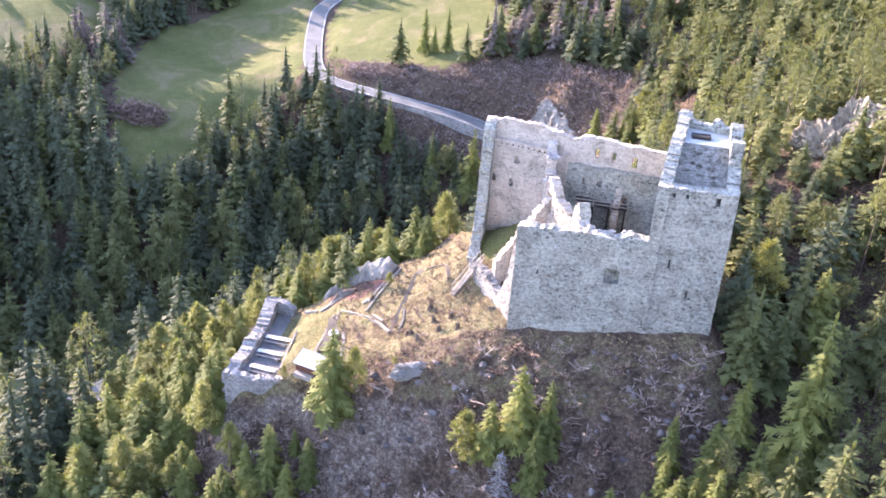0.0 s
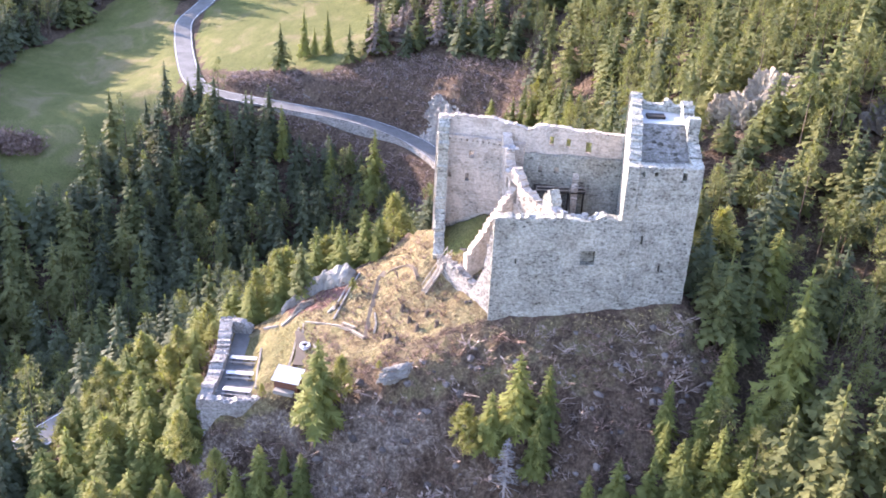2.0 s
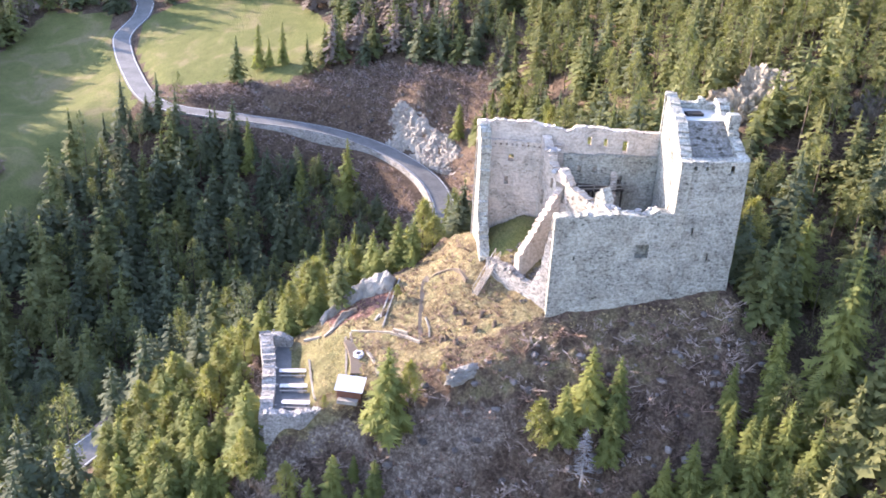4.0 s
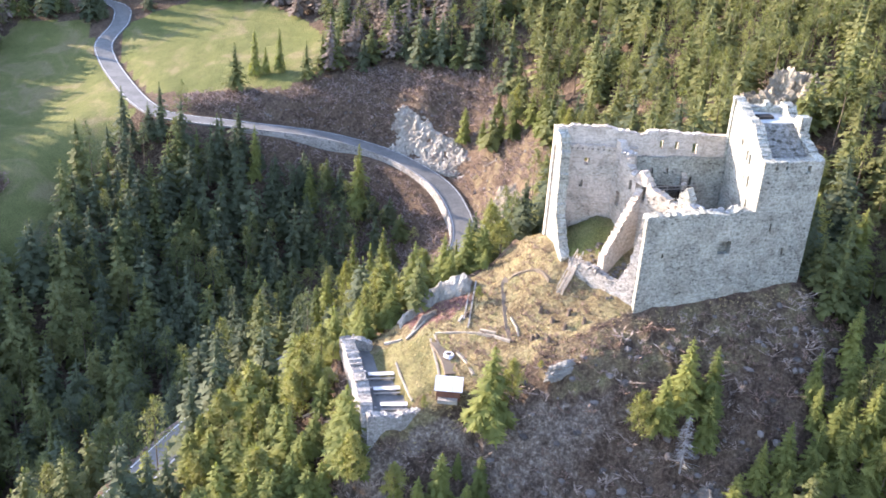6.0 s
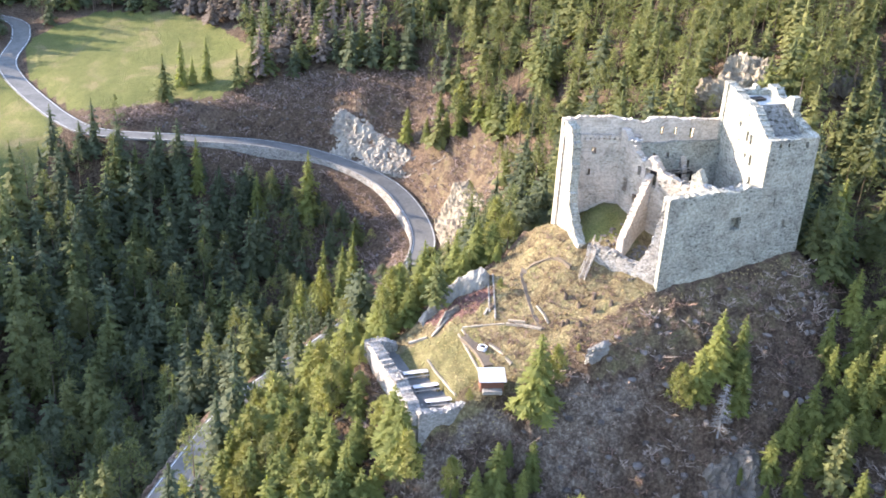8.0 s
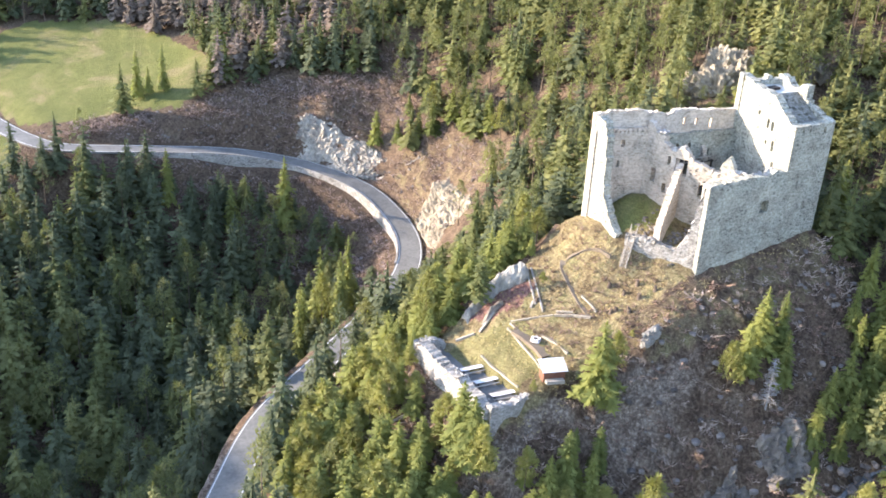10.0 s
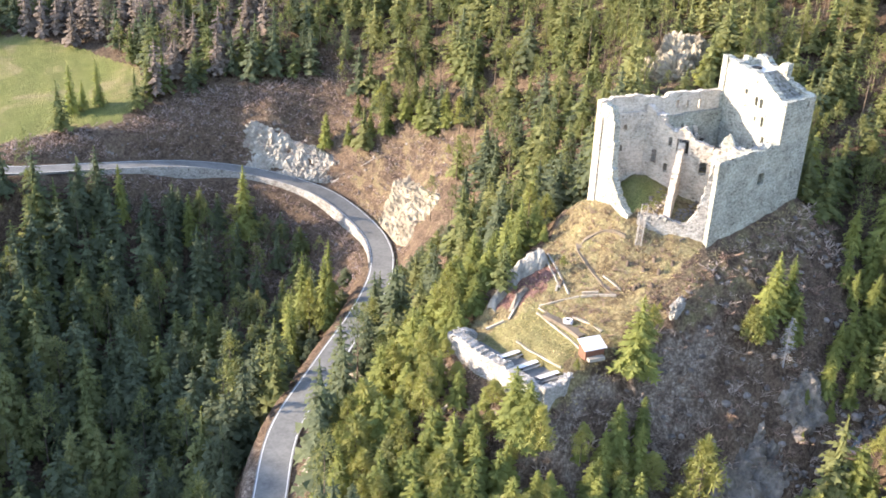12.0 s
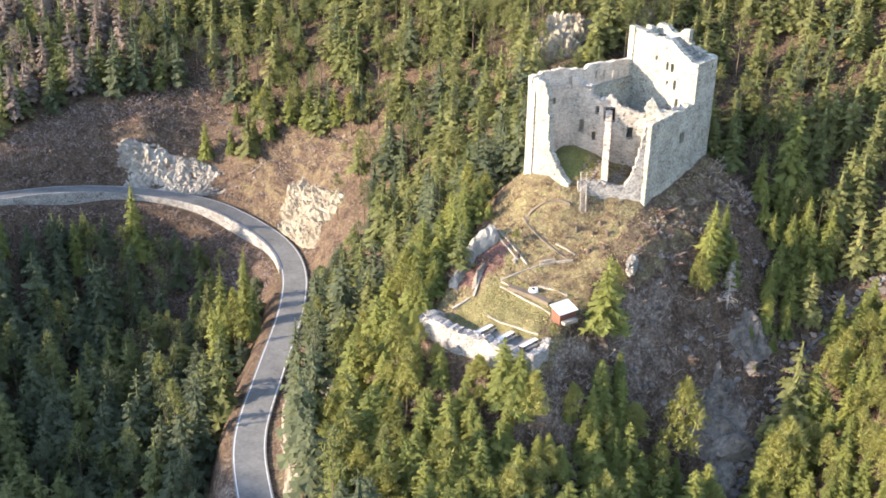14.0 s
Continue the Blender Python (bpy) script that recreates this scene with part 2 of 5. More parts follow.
def ground_mat():
    """Dry grass, meadow green, rock and forest litter, laid out by the cover attribute and broken up by noise."""
    m, nt, b = base_mat("hill_ground", 0.95, 0.1)
    p = coords(nt)
    at = nt.nodes.new("ShaderNodeAttribute")
    at.attribute_name = "cover"
    sep = nt.nodes.new("ShaderNodeSeparateColor")
    nt.links.new(at.outputs["Color"], sep.inputs[0])
    n_small, n_mid, n_big = noise_node(nt, 1.6, 7, 0.7, p), noise_node(nt, 0.35, 5, 0.6, p, 0.5), noise_node(nt, 0.07, 4, 0.55, p, 0.8)

    def tones(stops, n):
        r = ramp_node(nt, stops)
        nt.links.new(n.outputs["Fac"], r.inputs[0])
        return r.outputs[0]

    def mask(sock, n, amount=0.5):
        a = nt.nodes.new("ShaderNodeMath")
        a.operation = "MULTIPLY_ADD"
        nt.links.new(n.outputs["Fac"], a.inputs[0])
        a.inputs[1].default_value = amount
        nt.links.new(sock, a.inputs[2])
        r = nt.nodes.new("ShaderNodeMapRange")
        r.inputs["From Min"].default_value = 0.38 + amount * 0.5
        r.inputs["From Max"].default_value = 0.62 + amount * 0.5
        nt.links.new(a.outputs[0], r.inputs["Value"])
        return r.outputs[0]

    litter = mix_node(nt, 0.5, tones([(0.37, (0.03, 0.021, 0.016)), (0.5, (0.1, 0.07, 0.05)), (0.63, (0.24, 0.182, 0.135))], n_small), tones([(0.35, (0.052, 0.035, 0.026)), (0.5, (0.12, 0.082, 0.058)), (0.68, (0.165, 0.125, 0.08))], n_mid))
    dry = mix_node(nt, 0.5, tones([(0.34, (0.05, 0.034, 0.022)), (0.45, (0.125, 0.094, 0.052)), (0.57, (0.25, 0.205, 0.115)), (0.7, (0.41, 0.355, 0.225))], n_small), tones([(0.37, (0.075, 0.05, 0.032)), (0.46, (0.165, 0.125, 0.07)), (0.55, (0.265, 0.22, 0.118)), (0.65, (0.15, 0.155, 0.066))], n_mid))
    green = mix_node(nt, 0.5, tones([(0.3, (0.095, 0.108, 0.035)), (0.7, (0.165, 0.165, 0.062))], n_mid), tones([(0.32, (0.1, 0.12, 0.037)), (0.52, (0.16, 0.163, 0.06)), (0.64, (0.27, 0.21, 0.125))], n_big))
    rock = mix_node(nt, 0.35, tones([(0.38, (0.07, 0.054, 0.042)), (0.52, (0.22, 0.175, 0.142)), (0.64, (0.48, 0.415, 0.345))], n_small), tones([(0.37, (0.095, 0.07, 0.055)), (0.63, (0.25, 0.2, 0.16))], n_mid))
    earth = tones([(0.3, (0.085, 0.045, 0.04)), (0.55, (0.19, 0.105, 0.09)), (0.75, (0.3, 0.21, 0.18))], n_small)
    col = mix_node(nt, mask(sep.outputs[0], n_mid), litter, dry)
    col = mix_node(nt, mask(at.outputs["Alpha"], n_mid), col, earth)
    col = mix_node(nt, mask(sep.outputs[1], n_big, 0.2), col, green)
    col = mix_node(nt, mask(sep.outputs[2], n_mid, 0.7), col, rock)
    grit = tones([(0.36, (0.5, 0.48, 0.46)), (0.5, (0.95, 0.95, 0.95)), (0.64, (1.35, 1.33, 1.3))], noise_node(nt, 3.4, 6, 0.75, p))
    col = mix_node(nt, 0.8, col, grit, "MULTIPLY")
    nt.links.new(col, b.inputs["Base Color"])
    bump(nt, b, n_small.outputs["Fac"], 1.0, 0.5)
    return m


M_GROUND = ground_mat()

# ---- ground ----
ROAD = [(-92, -8, -42), (-78, 18, -41), (-68.6, 31.7, -40), (-56.6, 46, -39), (-38.3, 59.5, -38), (-18.9, 73, -36.5), (-6, 84.5, -35), (0.8, 95.5, -33), (3, 108, -30.8), (1.2, 121, -28), (-5, 132.5, -26),
        (-14, 141.5, -24.2), (-28, 147.5, -22), (-48, 151.5, -20.2), (-69, 157.5, -19), (-77, 168, -18.5), (-84, 190, -18), (-89.5, 212, -17), (-91, 224, -14.5), (-86, 238, -10), (-90, 251, -7), (-120, 262, -6), (-200, 275, -5)]
CASTLE_ROCK = [[(-10, 22, 3), (-9, 11, 2), (0, 0, -0.3), (8, -0.6, 0.8), (16, -0.8, 2.4), (26, -0.6, 4), (27.6, 8, 4), (27.4, 15, 5), (18, 18, 6), (5, 21.5, 5)],
               [(-6, 13, 3.8), (0, 17, 8.5)], [(-1, 5, 3), (3, 7, 4.5), (8, 12, 7.5), (15, 11, 8), (14, 3, 5)]]
HILL = [[(-4, 6, 0.2), (-10, 6, -3.0), (-16, 6, -6.2), (-21, 7, -8.3), (-25.5, 7.5, -10.1), (-29, 8, -12), (-33.5, 8, -14.6), (-38, 8, -15)],
        [(-14, 12, -3.2), (-20, 13, -6), (-26.6, 14.4, -9.2), (-33, 17, -14.2), (-38, 20, -15)], [(-12, 20, -1), (-18, 21, -3.6), (-23, 21.5, -6.5), (-30, 21, -11)],
        [(-8, 0, -3.2), (-16, 0, -7), (-24, 0.5, -11), (-28, 0, -12.6), (-32, -0.5, -15), (-37, -2, -15.6)]]
CLIFF = [[(-40, -3.2, -23), (-33, -3.0, -20.5), (-28, -3.2, -18.5), (-25, -3.5, -15.8), (-19, -4, -11), (-13, -4.6, -7.5), (-4, -3.6, -3.2), (6, -3.4, -1.4), (18, -3.2, 0.2), (27, -3, 2)],
         [(-44, -10, -33), (-30, -8.5, -26), (-20, -9, -21), (-11, -10, -16.5), (0, -10, -9.5), (10, -10, -6), (22, -10, -4)],
         [(-50, -20, -46), (-30, -17, -40), (-12, -17, -26), (2, -17.5, -17.5), (14, -17, -12.5), (28, -13, -7)]]
STREAM = [(-120, -72, -66), (-60, -47, -54), (-30, -33, -45), (-16, -29.5, -40), (-9, -30, -36), (2, -30, -31), (11, -29.5, -26.5), (20, -33, -20.5), (28, -37, -15), (45, -42, -6)]
RAVINE = [STREAM, [(20, -25, -19.5), (32, -18, -12), (43, -3, -5), (52, 22, 5)],
          [(-60, -70, -47), (-25, -50, -37), (0, -44, -28.5), (20, -47, -18), (42, -56, -6), (66, -62, 5)], [(42, -28, -5), (66, -14, 7)], [(-20, -95, -8), (40, -85, 16), (90, -60, 40)]]
SLOPES = [[(-41.5, 21, -18.5), (-41.5, 8, -20.5), (-41, 0, -22)], [(-44, 22, -24), (-52, 8, -33), (-53, -3, -37), (-58, -20, -45)], [(-49, 32, -36.5), (-36, 38, -31), (-20, 45, -24)], [(-24, 30, -13), (-8, 32, -8), (8, 30, -1), (24, 30, 4)],
          [(-14, 58, -27), (2, 62, -20), (20, 60, -6)], [(9, 97, -28), (12, 100, -24), (17, 88, -14.5)], [(31, 60, 3), (41, 78, 6), (34, 111, 4), (22, 122, -6)],
          [(40, 41, 12.5), (50, 33.5, 13.5)], [(54, 49, 18), (62, 43, 20)], [(72, 52, 22), (80, 40, 24)], [(110, 20, 40), (120, 90, 46), (100, 160, 42), (70, 220, 34)], [(180, 0, 80), (190, 120, 86), (150, 260, 70)]]
UPPER = [[(8, 128, -24), (5, 140, -14), (1, 146, -8), (2, 160, -4), (10, 200, 8)], [(-9, 146, -20), (-16, 158, -11), (-34, 165, -11.5), (-50, 171, -14.5), (-64, 173, -16.5)], [(-30, 200, -7), (-60, 225, -8), (-70, 255, -3)],
         [(-40, 300, 6), (40, 300, 30)], [(-110, 175, -27), (-130, 215, -22), (-150, 260, -12)], [(-128, 158, -24), (-175, 195, -12), (-220, 260, -6)]]
VALLEY = [[(-20, 88, -46), (-22, 108, -46), (-36, 126, -45), (-58, 136, -40), (-84, 144, -33)], [(-46, 84, -56), (-60, 106, -56), (-80, 122, -45)], [(-96, 165, -22), (-104, 145, -26), (-107, 126, -32), (-103, 112, -37)],
          [(-66, 62, -62), (-88, 72, -66), (-112, 82, -63)], [(-127, 98, -42), (-137, 128, -28), (-147, 165, -21), (-151, 212, -18)], [(-185, 105, -42), (-205, 170, -14)], [(-74, 40, -58), (-105, 40, -76), (-140, 62, -72)], [(-98, -20, -56), (-140, 0, -80), (-200, 30, -80)],
          [(-150, -70, -60), (-160, -120, -50), (-100, -140, -40), (0, -150, -10), (90, -120, 40)], [(-260, 120, -60), (-300, 0, -60), (-320, 220, -20)]]


def sample_line(line, step):
    out = []
    for a, c in zip(line, line[1:]):
        a, c = np.array(a, float), np.array(c, float)
        n = max(1, int(np.linalg.norm(c - a) / step))
        out += [a + (c - a) * k / n for k in range(n)]
    return out + [np.array(line[-1], float)]


def smooth_line(line, step=2.0):
    """A rounded line through the given points."""
    p = np.array(line, float)
    p = np.vstack([2 * p[0] - p[1], p, 2 * p[-1] - p[-2]])
    out = []
    for i in range(1, len(p) - 2):
        n = max(2, int(np.linalg.norm(p[i + 1] - p[i]) / step))
        for k in range(n):
            t = k / n
            out.append(0.5 * (2 * p[i] + (p[i + 1] - p[i - 1]) * t + (2 * p[i - 1] - 5 * p[i] + 4 * p[i + 1] - p[i + 2]) * t * t + (3 * p[i] - p[i - 1] - 3 * p[i + 1] + p[i + 2]) * t ** 3))
    return np.array(out + [p[-2]])


ROAD_LINE = smooth_line(ROAD)
knots = [ROAD_LINE[::4]]
for group, step in ((CASTLE_ROCK, 3), (HILL, 3), (CLIFF, 4), (RAVINE, 9), (SLOPES, 7), (UPPER, 9), (VALLEY, 10)):
    for line in group:
        knots.append(np.array(sample_line(line, step)))
knots = np.vstack(knots)
_, keep = np.unique(np.round(knots[:, :2] / 0.9).astype(int), axis=0, return_index=True)
knots = knots[np.sort(keep)]
kd = np.hypot(knots[:, None, 0] - knots[None, :, 0], knots[:, None, 1] - knots[None, :, 1])
KN = len(knots)
system = np.zeros((KN + 1, KN + 1))
system[:KN, :KN] = kd - 0.6 * np.eye(KN)
system[:KN, KN] = system[KN, :KN] = 1
weights = np.linalg.solve(system, np.r_[knots[:, 2], 0])


def surface(xy):
    """Height of the land at rows of x, y, before its roughness."""
    xy = np.asarray(xy, float).reshape(-1, 2)
    out = np.empty(len(xy))
    for i in range(0, len(xy), 4000):
        q = xy[i:i + 4000]
        d = np.hypot(q[:, None, 0] - knots[None, :, 0], q[:, None, 1] - knots[None, :, 1])
        out[i:i + 4000] = d @ weights[:KN] + weights[KN]
    # Unseen ridge added on the sun's side, shaped to put the valley in shade.
    to_sun, across = -0.8 * xy[:, 0] + 0.6 * xy[:, 1], 0.6 * xy[:, 0] + 0.8 * xy[:, 1]
    shade_ridge = np.clip((38 - across) / 30, 0, 1) * np.clip((across + 190) / 50, 0, 1)
    out = np.maximum(out, 46 - 22 * np.clip((-25 - across) / 20, 0, 1) - 0.55 * np.abs(to_sun - 350) - 200 * (1 - shade_ridge))
    far = np.hypot(xy[:, 0] + 40, xy[:, 1] - 60)
    away = np.clip((far - 330) / 500, 0, 1)
    return np.clip(out * (1 - away) + away * (20 + 0.02 * far), -95, 400)


def road_gap(xy):
    """Distance to the road's centre line, the road's height there, and the distance counted to the left."""
    xy = np.asarray(xy, float).reshape(-1, 2)
    d = np.full(len(xy), 1e9)
    z, side = np.zeros(len(xy)), np.zeros(len(xy))
    for a, c in zip(ROAD_LINE[:-1], ROAD_LINE[1:]):
        ab = c[:2] - a[:2]
        t = np.clip(((xy - a[:2]) @ ab) / (ab @ ab + 1e-9), 0, 1)
        g = np.hypot(*(xy - a[:2] - t[:, None] * ab).T)
        near = g < d
        left = ab[0] * (xy[:, 1] - a[1]) - ab[1] * (xy[:, 0] - a[0])
        d[near], z[near], side[near] = g[near], (a[2] + t * (c[2] - a[2]))[near], (np.sign(left) * g)[near]
    return d, z, side


def inside(xy, poly):
    x, y = xy[:, 0], xy[:, 1]
    hit = np.zeros(len(xy), bool)
    for (x0, y0), (x1, y1) in zip(poly, poly[1:] + poly[:1]):
        cross = ((y0 > y) != (y1 > y)) & (x < (x1 - x0) * (y - y0) / (y1 - y0 + 1e-12) + x0)
        hit ^= cross
    return hit


CLEARING = [(-40, -3), (-26, -3.5), (-13, -4), (-2, -3), (27, -3), (30, 18), (-8, 24), (-12, 23), (-26, 20), (-32, 23), (-40, 22)]
MEADOW_A = [(-36, 163), (-50, 168.5), (-66, 171), (-76, 178), (-82, 200), (-86, 216), (-84, 236), (-60, 244), (-38, 232), (-26, 210), (-20, 186), (-24, 170)]
MEADOW_B = [(-79, 162), (-85, 190), (-93, 216), (-97, 240), (-120, 246), (-140, 200), (-134, 152), (-118, 118), (-105, 105), (-98, 112), (-93, 134), (-87, 150)]
MEADOW_C = [(-196, 138), (-160, 148), (-150, 172), (-160, 200), (-205, 205)]
SCRUB = [(-84, 170), (-60, 160), (-30, 151), (-12, 145), (0, 132), (10, 120), (18, 126), (14, 146), (-10, 164), (-34, 162), (-50, 167), (-66, 170)]


def bumps(xy, h):
    """Roughness of the land: small on the meadow, strong on steep rock."""
    e = 0.8
    gx, gy = surface(xy + [e, 0]) - h, surface(xy + [0, e]) - h
    slope = np.hypot(gx, gy) / e
    amount = np.clip((slope - 0.35) * 1.6, 0.12, 1.5)
    meadow = inside(xy, MEADOW_A) | inside(xy, MEADOW_B) | inside(xy, MEADOW_C)
    amount[meadow] = 0.25
    amount[inside(xy, CLEARING)] = 0.22
    rough = np.array([noise.fractal((x * 0.16, y * 0.16, 3.0), 1.0, 2.0, 5) for x, y in xy])
    crag = np.array([abs(noise.noise((x * 0.45, y * 0.45, 9.0))) for x, y in xy])
    front = (xy[:, 1] < -2.5) & (xy[:, 1] > -32) & (xy[:, 0] > -46) & (xy[:, 0] < 32)
    ridge = np.array([1 - 2 * abs(noise.noise((x * 0.3, y * 0.12, 5.0))) + 0.8 * noise.noise((x * 0.9, y * 0.9, 7.0)) for x, y in xy])
    edge = np.clip((-2.5 - xy[:, 1]) / 4, 0, 1) * front
    return amount * (1.1 * rough + 1.3 * crag * (slope > 0.7)) + edge * 1.1 * (ridge - 0.2), slope, meadow


def spread(lo, hi, fine, mid, step_f, step_m):
    """Grid lines: close in the fine stretch, wider in the middle one, growing out to the horizon."""
    v = list(np.arange(fine[0], fine[1] + 1e-6, step_f))
    v = list(np.arange(mid[0], fine[0] - step_f, step_m)) + v + list(np.arange(fine[1] + step_m, mid[1], step_m))
    d, a = step_m, v[-1]
    while a < hi:
        d *= 1.35
        a += d
        v.append(a)
    d, a, head = step_m, v[0], []
    while a > lo:
        d *= 1.35
        a -= d
        head.append(a)
    return np.array(head[::-1] + v)


gx = spread(-4000, 4000, (-60, 34), (-170, 110), 0.75, 2.2)
gy = spread(-4000, 4000, (-30, 36), (-90, 262), 0.75, 2.2)
GXY = np.array([(x, y) for y in gy for x in gx])
GH = surface(GXY)
near = (GXY[:, 0] > -260) & (GXY[:, 0] < 240) & (GXY[:, 1] > -170) & (GXY[:, 1] < 330)
add, slope_n, meadow_n = bumps(GXY[near], GH[near])
GZ = GH.copy()
GZ[near] += add
slope = np.zeros(len(GXY))
slope[near] = slope_n
rd, rz, rs = road_gap(GXY)
blend = np.clip((rd - 4.4) / 3.5, 0, 1)
GZ = np.where(rd < 8, (rz - 0.35) * (1 - blend) + GZ * blend, GZ)
drop = (rs > 1.4) & (rs < 9) & (GXY[:, 1] > 84) & (GXY[:, 1] < 158) & (GXY[:, 0] > -62)
deep = 1.1 + 1.9 * np.exp(-((GXY[:, 0] + 27) / 9) ** 2) * (GXY[:, 1] > 130) + 1.9 * np.exp(-((GXY[:, 1] - 110) / 13) ** 2)
GZ[drop] = np.minimum(GZ[drop], (rz - deep - 0.3 * (rs - 3))[drop])
fine_n = np.zeros(len(GXY))
clear = inside(GXY, CLEARING)
fine_n[clear] = [0.22 * noise.noise((x * 1.1, y * 1.1, 0.3)) + 0.3 * noise.noise((x * 0.4, y * 0.4, 4.0)) for x, y in GXY[clear]]
GZ += fine_n
flat = inside(GXY, [(-39.5, -1), (-32.4, -0.6), (-33.6, 12), (-36, 20), (-39.5, 20)])
GZ[flat] = -15.05
cover = np.zeros((len(GXY), 4), np.float32)
cover[:, 3] = inside(GXY, [(-20.5, 19.8), (-20, 15.5), (-24, 14.8), (-29, 17), (-30, 19.5)])
cover[:, 0] = np.where(clear, np.where(GXY[:, 1] - 0.06 * GXY[:, 0] < 0.5, 0.35, 0.8), np.where((rd < 14) & (rd > 3) & (rs < 0) & (GXY[:, 1] < 116), 0.36, 0.1))
cover[:, 0] = np.where(inside(GXY, [(6, 84), (20, 84), (26, 98), (18, 114), (10, 124), (6, 112)]), 0.42, cover[:, 0])
cover[:, 0] = np.where(inside(GXY, SCRUB), 0.12, cover[:, 0])
cover[near, 1] = np.where(meadow_n, 1.0, 0.0)
court = inside(GXY, [(-7, 12), (-6, 21), (3, 18), (2, 9)])
cover[:, 1] = np.where(court, 0.62, cover[:, 1])
lawn = inside(GXY, [(-38, 1), (-25, 2), (-24, 12), (-33, 18), (-39, 18)])
cover[:, 1] = np.where(lawn, 0.5, cover[:, 1])
cover[:, 2] = np.clip((slope - 0.8) * 0.6, 0, 0.62)
brow = inside(GXY, [(-15, 2), (-2, -1), (30, -1), (31, -8), (14, -10), (-4, -8.5), (-14, -6)])
cover[:, 0] = np.where(brow, 0.47, cover[:, 0])
cover[:, 2] = np.where(brow, 0.3 * cover[:, 2], cover[:, 2])
nx, ny = len(gx), len(gy)
ground_mesh = bpy.data.meshes.new("ground")
idx = np.arange(nx * ny).reshape(ny, nx)
quads = np.stack([idx[:-1, :-1], idx[:-1, 1:], idx[1:, 1:], idx[1:, :-1]], -1).reshape(-1, 4)
ground_mesh.from_pydata(np.c_[GXY, GZ].tolist(), [], quads.tolist())
ground_mesh.polygons.foreach_set("use_smooth", [True] * len(quads))
att = ground_mesh.color_attributes.new("cover", "FLOAT_COLOR", "POINT")
att.data.foreach_set("color", cover.ravel())
ground_mesh.materials.append(M_GROUND)
ground = tagged(new("ground", ground_mesh), "rocky hill with dry grass, meadows and forest floor", "ground", kind="structure")


def height(x, y):
    """Height of the finished ground sheet."""
    i, j = min(max(np.searchsorted(gx, x) - 1, 0), nx - 2), min(max(np.searchsorted(gy, y) - 1, 0), ny - 2)
    u, v = (x - gx[i]) / (gx[i + 1] - gx[i]), (y - gy[j]) / (gy[j + 1] - gy[j])
    z = GZ.reshape(ny, nx)
    return float((z[j, i] * (1 - u) + z[j, i + 1] * u) * (1 - v) + (z[j + 1, i] * (1 - u) + z[j + 1, i + 1] * u) * v)


# ---- road ----
def strip(name, line, lo, hi, top, thick, mat):
    """A band along the road between two offsets from its centre line."""
    d = np.gradient(line[:, :2], axis=0)
    d /= np.linalg.norm(d, axis=1)[:, None]
    nrm = np.c_[-d[:, 1], d[:, 0]]
    verts, faces = [], []
    for p, n in zip(line, nrm):
        a, c = p[:2] + n * lo, p[:2] + n * hi
        verts += [(*a, p[2] + top - thick), (*a, p[2] + top), (*c, p[2] + top), (*c, p[2] + top - thick)]
    for i in range(len(line) - 1):
        for k in range(4):
            q = (k + 1) % 4
            faces.append((4 * i + k, 4 * i + q, 4 * i + 4 + q, 4 * i + 4 + k))
    faces += [(0, 1, 2, 3), (4 * len(line) - 4, 4 * len(line) - 1, 4 * len(line) - 2, 4 * len(line) - 3)]
    me = bpy.data.meshes.new(name)
    me.from_pydata(verts, [], faces)
    bmx = bmesh.new()
    bmx.from_mesh(me)
    bmesh.ops.recalc_face_normals(bmx, faces=bmx.faces)
    bmx.to_mesh(me)
    bmx.free()
    me.materials.append(mat)
    return new(name, me)


road = tagged(strip("road", ROAD_LINE, -3.0, 3.0, 0.0, 0.5, M_ASPHALT), "grey asphalt mountain road with white edge lines", "road", kind="structure")
for lo, hi in ((-2.75, -2.56), (2.56, 2.75)):
    strip("edge_line", ROAD_LINE, lo, hi, 0.006, 0.02, M_LINE).parent = road


kerb_line = ROAD_LINE[(ROAD_LINE[:, 1] > 86) & (ROAD_LINE[:, 1] < 153) & (ROAD_LINE[:, 0] > -58)]
tagged(strip("retaining_wall", kerb_line, 3.0, 3.4, 0.22, 4.4, M_STONE_LOW), "pale stone retaining wall below the road edge", "retaining wall", kind="structure")

# ---- building helpers ----
def part(name, bm, material, parent=None, label=""):
    me = bpy.data.meshes.new(name)
    bm.normal_update()
    bm.to_mesh(me)
    bm.free()
    me.materials.append(material)
    ob = new(name, me)
    if parent:
        ob.parent = parent
    if label:
        ob["label"] = label
    return ob


def box(bm, lo, hi, m=None):
    r = bmesh.ops.create_cube(bm, size=1)
    for v in r["verts"]:
        v.co = Vector([l + (c + 0.5) * (h - l) for c, l, h in zip(v.co, lo, hi)])
        if m:
            v.co = m @ v.co
    return r["verts"]


def beam(bm, a, c, w, h):
    """A squared bar from a to c."""
    a, c = Vector(a), Vector(c)
    q = (c - a).to_track_quat("X", "Z").to_matrix().to_4x4()
    box(bm, (0, -w / 2, -h / 2), ((c - a).length, w / 2, h / 2), Matrix.Translation(a) @ q)


